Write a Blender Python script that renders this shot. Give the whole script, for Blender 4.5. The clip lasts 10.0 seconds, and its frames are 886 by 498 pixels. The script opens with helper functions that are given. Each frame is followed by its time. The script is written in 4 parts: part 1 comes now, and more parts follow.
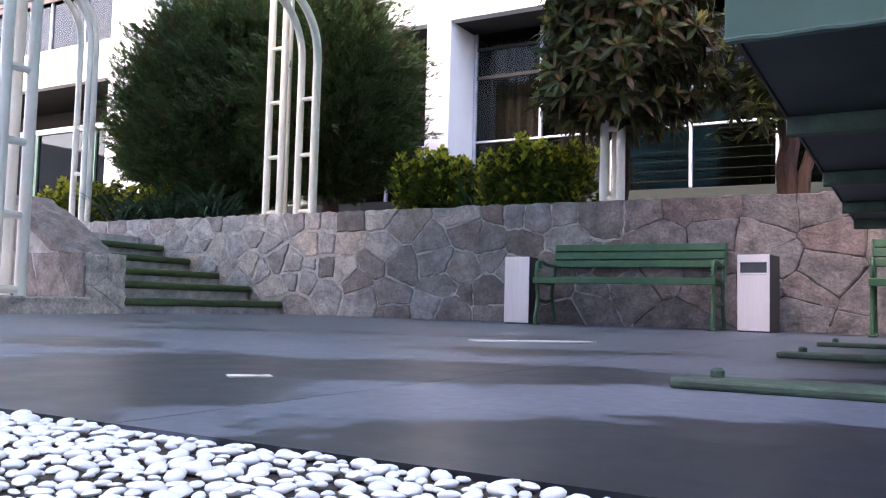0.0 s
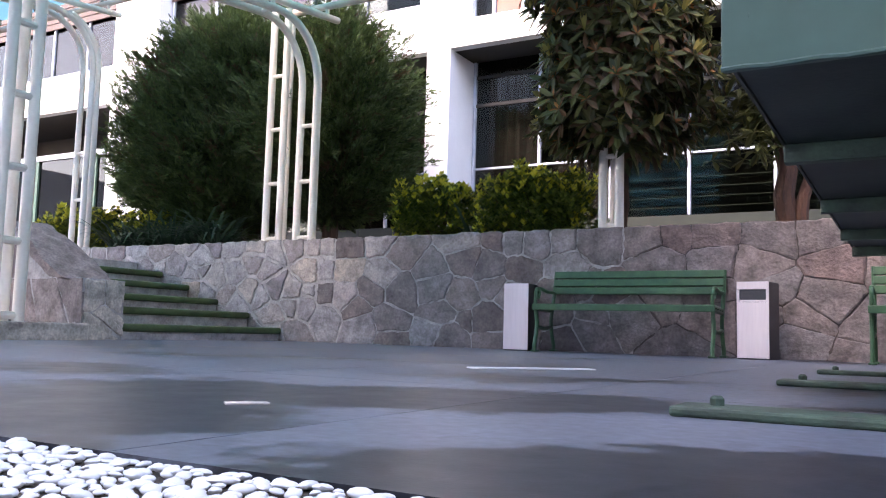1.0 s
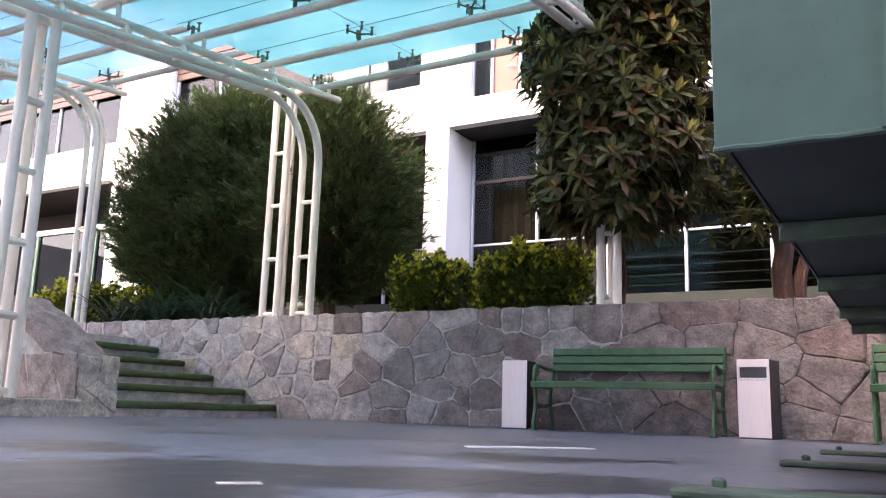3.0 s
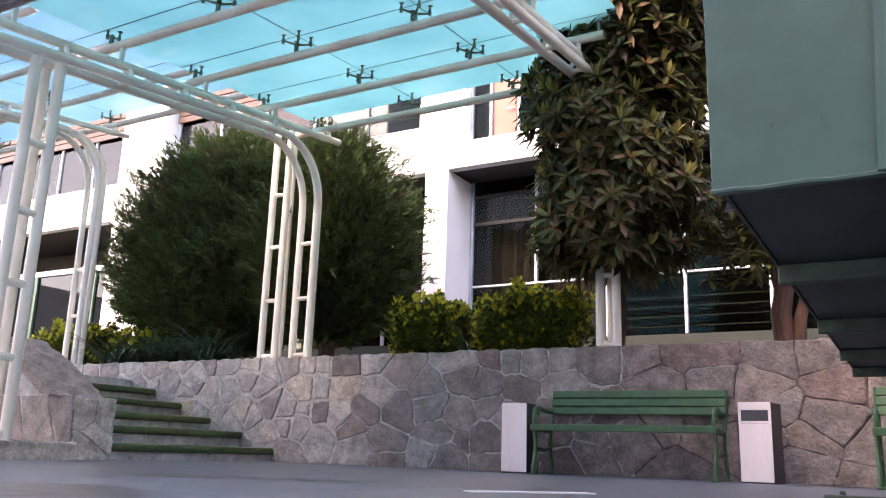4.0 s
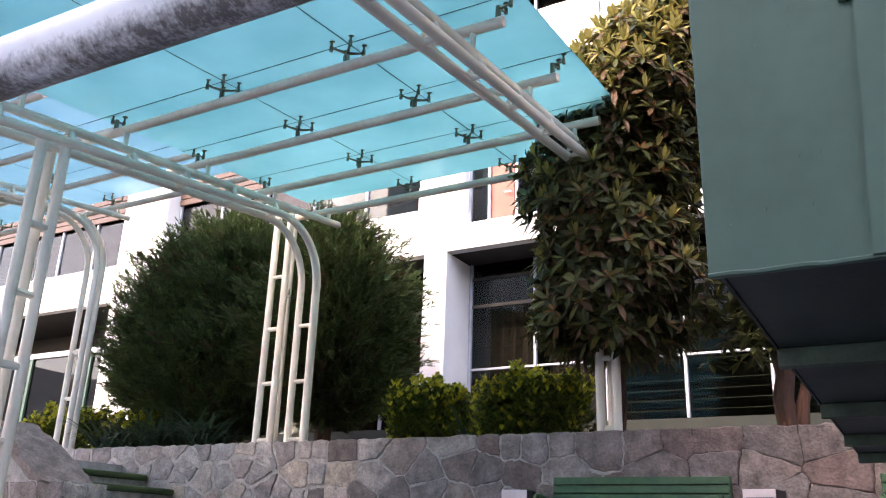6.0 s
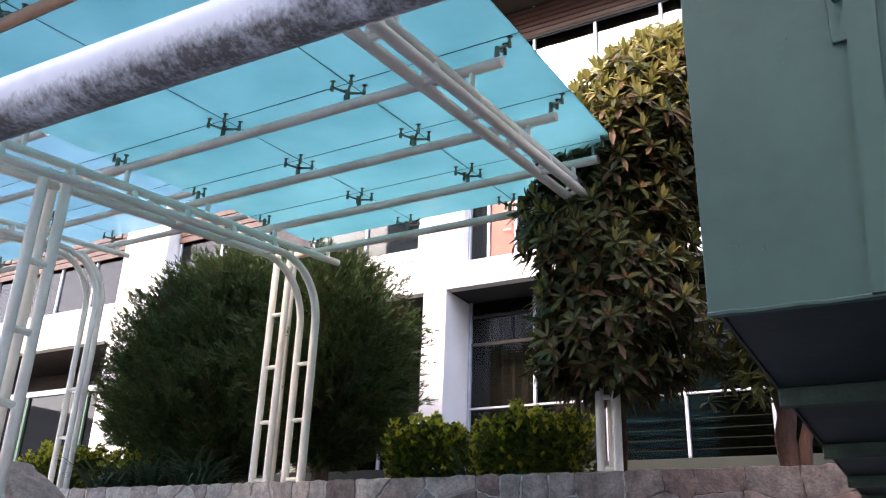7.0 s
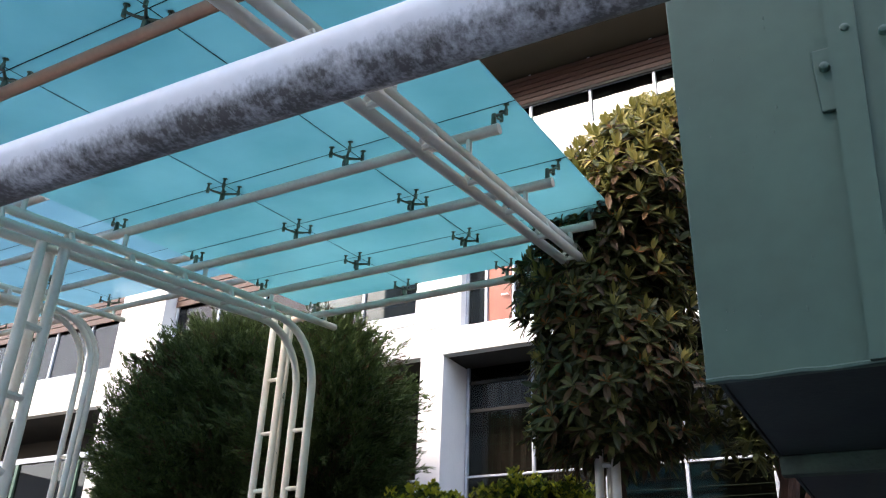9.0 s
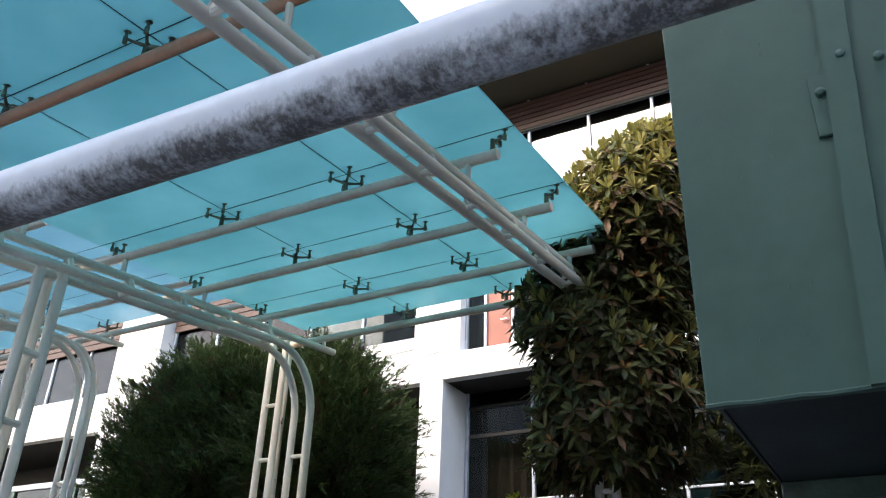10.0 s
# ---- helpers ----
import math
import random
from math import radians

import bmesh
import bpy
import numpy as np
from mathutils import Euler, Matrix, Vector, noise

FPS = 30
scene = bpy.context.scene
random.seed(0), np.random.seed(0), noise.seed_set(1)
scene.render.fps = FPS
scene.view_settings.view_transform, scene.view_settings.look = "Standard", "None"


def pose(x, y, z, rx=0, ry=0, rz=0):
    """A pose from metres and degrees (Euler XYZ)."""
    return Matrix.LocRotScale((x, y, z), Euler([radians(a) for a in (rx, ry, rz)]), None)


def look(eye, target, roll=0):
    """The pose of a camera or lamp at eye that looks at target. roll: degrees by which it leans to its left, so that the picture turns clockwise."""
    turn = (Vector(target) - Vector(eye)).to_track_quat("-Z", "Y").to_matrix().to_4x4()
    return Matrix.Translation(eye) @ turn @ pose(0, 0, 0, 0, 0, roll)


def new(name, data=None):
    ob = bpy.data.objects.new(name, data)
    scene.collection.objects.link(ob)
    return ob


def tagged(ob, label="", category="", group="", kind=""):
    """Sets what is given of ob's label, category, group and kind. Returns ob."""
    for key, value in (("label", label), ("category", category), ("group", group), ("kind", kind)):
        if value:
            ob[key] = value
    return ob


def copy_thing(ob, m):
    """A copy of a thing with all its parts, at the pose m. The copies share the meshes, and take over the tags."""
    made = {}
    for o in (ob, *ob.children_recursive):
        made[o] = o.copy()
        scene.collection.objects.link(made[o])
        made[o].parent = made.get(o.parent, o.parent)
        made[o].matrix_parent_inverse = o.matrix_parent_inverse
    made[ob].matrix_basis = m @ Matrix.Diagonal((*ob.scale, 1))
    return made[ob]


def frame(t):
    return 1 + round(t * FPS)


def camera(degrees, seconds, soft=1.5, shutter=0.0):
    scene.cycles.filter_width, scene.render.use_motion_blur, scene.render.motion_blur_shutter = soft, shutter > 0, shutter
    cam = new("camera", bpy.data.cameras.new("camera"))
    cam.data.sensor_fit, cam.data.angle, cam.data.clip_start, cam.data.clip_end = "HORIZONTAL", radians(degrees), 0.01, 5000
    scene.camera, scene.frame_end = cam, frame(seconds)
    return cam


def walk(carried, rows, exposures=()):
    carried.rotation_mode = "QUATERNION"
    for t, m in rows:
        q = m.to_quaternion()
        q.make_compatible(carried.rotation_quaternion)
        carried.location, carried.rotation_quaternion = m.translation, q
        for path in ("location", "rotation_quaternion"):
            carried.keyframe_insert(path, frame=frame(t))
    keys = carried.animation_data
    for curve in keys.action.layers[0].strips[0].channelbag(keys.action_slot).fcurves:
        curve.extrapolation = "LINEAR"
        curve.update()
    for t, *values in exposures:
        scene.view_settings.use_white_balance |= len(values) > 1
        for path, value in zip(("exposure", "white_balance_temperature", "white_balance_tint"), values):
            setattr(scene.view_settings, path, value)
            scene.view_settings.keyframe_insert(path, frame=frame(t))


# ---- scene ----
cam = camera(55.79, 10.0, soft=1.1)
walk(cam, [
    (0.0, pose(0.0000, 0, 0.1580, 93.87, -1.48, 29.50)),
    (0.5, pose(0.0008, 0, 0.1585, 94.83, -1.51, 29.48)),
    (1.0, pose(0.0015, 0, 0.1590, 95.68, -1.58, 29.44)),
    (1.5, pose(0.0022, 0, 0.1595, 96.88, -1.62, 29.41)),
    (2.0, pose(0.0030, 0, 0.1600, 98.11, -1.69, 29.38)),
    (2.5, pose(0.0037, 0, 0.1605, 99.48, -1.73, 29.34)),
    (4.0, pose(0.0060, 0, 0.1620, 103.71, -1.81, 29.24)),
    (4.5, pose(0.0067, 0, 0.1625, 105.15, -1.84, 29.21)),
    (5.0, pose(0.0075, 0, 0.1630, 106.46, -1.84, 29.18)),
    (5.5, pose(0.0083, 0, 0.1635, 107.99, -1.87, 29.15)),
    (6.0, pose(0.0090, 0, 0.1640, 109.32, -1.87, 29.13)),
    (7.5, pose(0.0112, 0, 0.1655, 112.96, -1.97, 29.00)),
    (8.0, pose(0.0120, 0, 0.1660, 113.85, -1.94, 28.95)),
    (8.5, pose(0.0127, 0, 0.1665, 115.17, -1.90, 28.95)),
    (9.0, pose(0.0135, 0, 0.1670, 116.32, -1.97, 28.87)),
    (9.5, pose(0.0142, 0, 0.1675, 117.21, -1.98, 28.82)),
    (10.0, pose(0.0150, 0, 0.1680, 118.00, -1.88, 28.86)),
], exposures=[(0.0, 3.45, 7100, 25), (2.5, 3.6, 7900, 28), (5.0, 3.4, 8300, 29), (6.0, 3.25, 8100, 26), (8.0, 2.9, 7500, 21), (10.0, 2.55, 7500, 11)])

# ---- world and sun: soft daylight in an open courtyard ----
world = bpy.data.worlds.new("sky")
scene.world = world
world.use_nodes = True
wn = world.node_tree.nodes
sky = wn.new("ShaderNodeTexSky")
sky.sky_type, sky.sun_disc = "NISHITA", False
sky.sun_elevation, sky.sun_rotation = radians(40), radians(199)
sky.air_density, sky.dust_density = 1.0, 2.0
wn["Background"].inputs["Strength"].default_value = 0.15
world.node_tree.links.new(sky.outputs[0], wn["Background"].inputs[0])
sun = new("sun", bpy.data.lights.new("sun", "SUN"))
sun.data.energy, sun.data.angle, sun.data.color = 0.55, radians(20), (1.0, 0.97, 0.93)
sun.matrix_world = look((-3.5, -10, 8.9), (0, 0, 0))


# ---- materials ----
def mat(name, col, rough=0.6, metal=0.0, col2=None, scale=8.0, bump=0.2, rand=0.0, fine=60.0, spec=0.5, amount=0.5, stretch=(1, 1, 1)):
    """Two scales of noise between two colours, fine relief, and an optional change from piece to piece."""
    m = bpy.data.materials.new(name)
    m.use_nodes = True
    n, l = m.node_tree.nodes, m.node_tree.links
    b = n["Principled BSDF"]
    b.inputs["Roughness"].default_value, b.inputs["Metallic"].default_value = rough, metal
    b.inputs["Specular IOR Level"].default_value = spec
    tc, mp = n.new("ShaderNodeTexCoord"), n.new("ShaderNodeMapping")
    mp.inputs["Scale"].default_value = stretch
    l.new(tc.outputs["Object"], mp.inputs[0])
    big, small = n.new("ShaderNodeTexNoise"), n.new("ShaderNodeTexNoise")
    big.inputs["Scale"].default_value, small.inputs["Scale"].default_value = scale, fine
    big.inputs["Detail"].default_value, small.inputs["Detail"].default_value = 4, 3
    l.new(mp.outputs[0], big.inputs["Vector"]), l.new(mp.outputs[0], small.inputs["Vector"])
    add = n.new("ShaderNodeMath")
    add.operation = "MULTIPLY_ADD"
    l.new(small.outputs["Fac"], add.inputs[0])
    add.inputs[1].default_value = 0.4
    l.new(big.outputs["Fac"], add.inputs[2])
    ramp = n.new("ShaderNodeValToRGB")
    c2 = col2 or [c * 0.7 for c in col]
    ramp.color_ramp.elements[0].position, ramp.color_ramp.elements[1].position = 0.7 - amount * 0.4, 0.7 + amount * 0.4
    ramp.color_ramp.elements[0].color, ramp.color_ramp.elements[1].color = (*c2, 1), (*col, 1)
    l.new(add.outputs[0], ramp.inputs[0])
    out = ramp.outputs[0]
    if rand:
        info, hsv, mr = n.new("ShaderNodeObjectInfo"), n.new("ShaderNodeHueSaturation"), n.new("ShaderNodeMapRange")
        mr.inputs["To Min"].default_value, mr.inputs["To Max"].default_value = 1 - rand, 1 + rand
        l.new(info.outputs["Random"], mr.inputs["Value"])
        l.new(mr.outputs[0], hsv.inputs["Value"]), l.new(out, hsv.inputs["Color"])
        out = hsv.outputs[0]
    l.new(out, b.inputs["Base Color"])
    if bump:
        bp = n.new("ShaderNodeBump")
        bp.inputs["Strength"].default_value, bp.inputs["Distance"].default_value = bump, 0.01
        l.new(small.outputs["Fac"], bp.inputs["Height"]), l.new(bp.outputs[0], b.inputs["Normal"])
    return m


def leaf_mat(name, dark, light, rough=0.45, trans=0.25):
    """Leaves that change from one to the next and let some light through."""
    m = bpy.data.materials.new(name)
    m.use_nodes = True
    n, l = m.node_tree.nodes, m.node_tree.links
    b = n["Principled BSDF"]
    geo, ramp = n.new("ShaderNodeNewGeometry"), n.new("ShaderNodeValToRGB")
    ramp.color_ramp.elements[0].color, ramp.color_ramp.elements[1].color = (*dark, 1), (*light, 1)
    l.new(geo.outputs["Random Per Island"], ramp.inputs[0]), l.new(ramp.outputs[0], b.inputs["Base Color"])
    b.inputs["Roughness"].default_value, b.inputs["Specular IOR Level"].default_value = rough, 0.3
    tr, mix = n.new("ShaderNodeBsdfTranslucent"), n.new("ShaderNodeMixShader")
    mix.inputs[0].default_value = trans
    l.new(ramp.outputs[0], tr.inputs[0])
    l.new(b.outputs[0], mix.inputs[1]), l.new(tr.outputs[0], mix.inputs[2])
    l.new(mix.outputs[0], n["Material Output"].inputs[0])
    return m


def stone_mat(name, stops, scale=6.0, bump=0.45):
    """Rough stone: each piece takes a tone of its own from the stops, then mottling and pits."""
    m = bpy.data.materials.new(name)
    m.use_nodes = True
    n, l = m.node_tree.nodes, m.node_tree.links
    b = n["Principled BSDF"]
    b.inputs["Roughness"].default_value = 0.85
    info, ramp, tc = n.new("ShaderNodeObjectInfo"), n.new("ShaderNodeValToRGB"), n.new("ShaderNodeTexCoord")
    e = ramp.color_ramp.elements
    while len(e) < len(stops):
        e.new(0.5)
    for i, c in enumerate(stops):
        e[i].position, e[i].color = i / (len(stops) - 1), (*c, 1)
    l.new(info.outputs["Random"], ramp.inputs[0])
    big, small = n.new("ShaderNodeTexNoise"), n.new("ShaderNodeTexNoise")
    big.inputs["Scale"].default_value, small.inputs["Scale"].default_value = scale, 42
    big.inputs["Detail"].default_value, small.inputs["Detail"].default_value = 6, 6
    big.inputs["Roughness"].default_value = 0.65
    l.new(tc.outputs["Object"], big.inputs["Vector"]), l.new(tc.outputs["Object"], small.inputs["Vector"])
    mr, mr2 = n.new("ShaderNodeMapRange"), n.new("ShaderNodeMapRange")
    for q, a, c in ((mr, 0.5, 1.55), (mr2, 0.78, 1.22)):
        q.inputs["From Min"].default_value, q.inputs["From Max"].default_value = 0.3, 0.7
        q.inputs["To Min"].default_value, q.inputs["To Max"].default_value = a, c
    l.new(big.outputs["Fac"], mr.inputs["Value"]), l.new(small.outputs["Fac"], mr2.inputs["Value"])
    mul = n.new("ShaderNodeMath")
    mul.operation = "MULTIPLY"
    l.new(mr.outputs[0], mul.inputs[0]), l.new(mr2.outputs[0], mul.inputs[1])
    hsv = n.new("ShaderNodeHueSaturation")
    l.new(ramp.outputs[0], hsv.inputs["Color"]), l.new(mul.outputs[0], hsv.inputs["Value"])
    l.new(hsv.outputs[0], b.inputs["Base Color"])
    bp = n.new("ShaderNodeBump")
    bp.inputs["Strength"].default_value, bp.inputs["Distance"].default_value = bump, 0.02
    l.new(mul.outputs[0], bp.inputs["Height"]), l.new(bp.outputs[0], b.inputs["Normal"])
    return m


def glass_mat(name, tint, clear=0.7, rough=0.02):
    """A pane: clear with a tint, with a mirror gloss that grows at grazing angles."""
    m = bpy.data.materials.new(name)
    m.use_nodes = True
    n, l = m.node_tree.nodes, m.node_tree.links
    n.remove(n["Principled BSDF"])
    tr, gl, fr, mix = n.new("ShaderNodeBsdfTransparent"), n.new("ShaderNodeBsdfGlossy"), n.new("ShaderNodeFresnel"), n.new("ShaderNodeMixShader")
    tr.inputs[0].default_value = (*[c * clear for c in tint], 1)
    gl.inputs["Roughness"].default_value = rough
    fr.inputs["IOR"].default_value = 1.45
    l.new(fr.outputs[0], mix.inputs[0]), l.new(tr.outputs[0], mix.inputs[1]), l.new(gl.outputs[0], mix.inputs[2])
    l.new(mix.outputs[0], n["Material Output"].inputs[0])
    return m


def canopy_mat(name, dark=(0.245, 0.52, 0.555), light=(0.335, 0.615, 0.65)):
    """Frosted teal canopy glass, lit through from the sky."""
    m = bpy.data.materials.new(name)
    m.use_nodes = True
    n, l = m.node_tree.nodes, m.node_tree.links
    b = n["Principled BSDF"]
    tc, no, ramp = n.new("ShaderNodeTexCoord"), n.new("ShaderNodeTexNoise"), n.new("ShaderNodeValToRGB")
    no.inputs["Scale"].default_value, no.inputs["Detail"].default_value = 1.2, 5
    l.new(tc.outputs["Object"], no.inputs["Vector"]), l.new(no.outputs["Fac"], ramp.inputs[0])
    e = ramp.color_ramp.elements
    e[0].position, e[0].color, e[1].position, e[1].color = 0.3, (*dark, 1), 0.7, (*light, 1)
    l.new(ramp.outputs[0], b.inputs["Base Color"])
    b.inputs["Roughness"].default_value = 0.12
    tr, mix = n.new("ShaderNodeBsdfTranslucent"), n.new("ShaderNodeMixShader")
    mix.inputs[0].default_value = 0.66
    l.new(ramp.outputs[0], tr.inputs[0])
    l.new(b.outputs[0], mix.inputs[1]), l.new(tr.outputs[0], mix.inputs[2])
    l.new(mix.outputs[0], n["Material Output"].inputs[0])
    return m


def floor_mat():
    """Dark slab paving: dry grey stone with broad damp patches and thin wet films."""
    m = bpy.data.materials.new("wet_paving")
    m.use_nodes = True
    n, l = m.node_tree.nodes, m.node_tree.links
    b = n["Principled BSDF"]
    geo = n.new("ShaderNodeNewGeometry")

    def calc(op, a, c):
        q = n.new("ShaderNodeMath")
        q.operation = op
        for i, v in enumerate((a, c)):
            if isinstance(v, (int, float)):
                q.inputs[i].default_value = v
            else:
                l.new(v, q.inputs[i])
        return q.outputs[0]

    def span(v, a, c, lo, hi):
        q = n.new("ShaderNodeMapRange")
        for k, x in (("From Min", a), ("From Max", c), ("To Min", lo), ("To Max", hi)):
            q.inputs[k].default_value = x
        l.new(v, q.inputs["Value"])
        return q.outputs[0]

    fac = []
    for scale, detail, rough in ((0.9, 3, 0.5), (7.0, 7, 0.65), (140.0, 3, 0.5), (32.0, 5, 0.6)):
        q = n.new("ShaderNodeTexNoise")
        q.inputs["Scale"].default_value, q.inputs["Detail"].default_value, q.inputs["Roughness"].default_value = scale, detail, rough
        l.new(geo.outputs["Position"], q.inputs["Vector"])
        fac.append(q.outputs["Fac"])
    big, mid, small, mottle = fac
    damp = span(big, 0.46, 0.66, -0.9, 0.35)
    for cx, cy, rx, ry in ((-1.46, 1.22, 0.46, 0.80), (-1.02, 1.80, 0.66, 0.36), (-0.16, 0.98, 0.62, 0.34), (-3.0, 3.6, 1.1, 0.2), (0.35, 3.4, 0.9, 0.5), (-1.2, 2.9, 0.6, 0.14), (-4.6, 4.8, 1.2, 0.2), (-2.2, 5.6, 1.7, 0.16), (0.3, 2.5, 0.7, 0.12)):
        mp, ln = n.new("ShaderNodeMapping"), n.new("ShaderNodeVectorMath")
        mp.vector_type = "TEXTURE"
        mp.inputs["Location"].default_value, mp.inputs["Rotation"].default_value, mp.inputs["Scale"].default_value = (cx, cy, 0), (0, 0, radians(29)), (rx, ry, 1)
        ln.operation = "LENGTH"
        l.new(geo.outputs["Position"], mp.inputs[0]), l.new(mp.outputs[0], ln.inputs[0])
        damp = calc("MAXIMUM", damp, calc("SUBTRACT", 1.0, ln.outputs["Value"]))
    wet = span(calc("ADD", damp, calc("MULTIPLY", calc("SUBTRACT", mid, 0.5), 1.7)), -0.05, 0.14, 0.0, 1.0)
    ramp = n.new("ShaderNodeValToRGB")
    ramp.color_ramp.elements[0].color, ramp.color_ramp.elements[1].color = (0.112, 0.122, 0.148, 1), (0.021, 0.023, 0.029, 1)
    l.new(wet, ramp.inputs[0])
    hsv = n.new("ShaderNodeHueSaturation")
    l.new(ramp.outputs[0], hsv.inputs["Color"])
    l.new(calc("MULTIPLY", span(mid, 0.25, 0.75, 0.62, 1.4), span(mottle, 0.25, 0.75, 0.68, 1.32)), hsv.inputs["Value"])
    l.new(hsv.outputs[0], b.inputs["Base Color"])
    l.new(calc("ADD", span(wet, 0.0, 1.0, 0.46, 0.36), span(mid, 0.3, 0.7, -0.05, 0.06)), b.inputs["Roughness"])
    bp = n.new("ShaderNodeBump")
    bp.inputs["Strength"].default_value, bp.inputs["Distance"].default_value = 0.12, 0.002
    l.new(small, bp.inputs["Height"]), l.new(bp.outputs[0], b.inputs["Normal"])
    return m


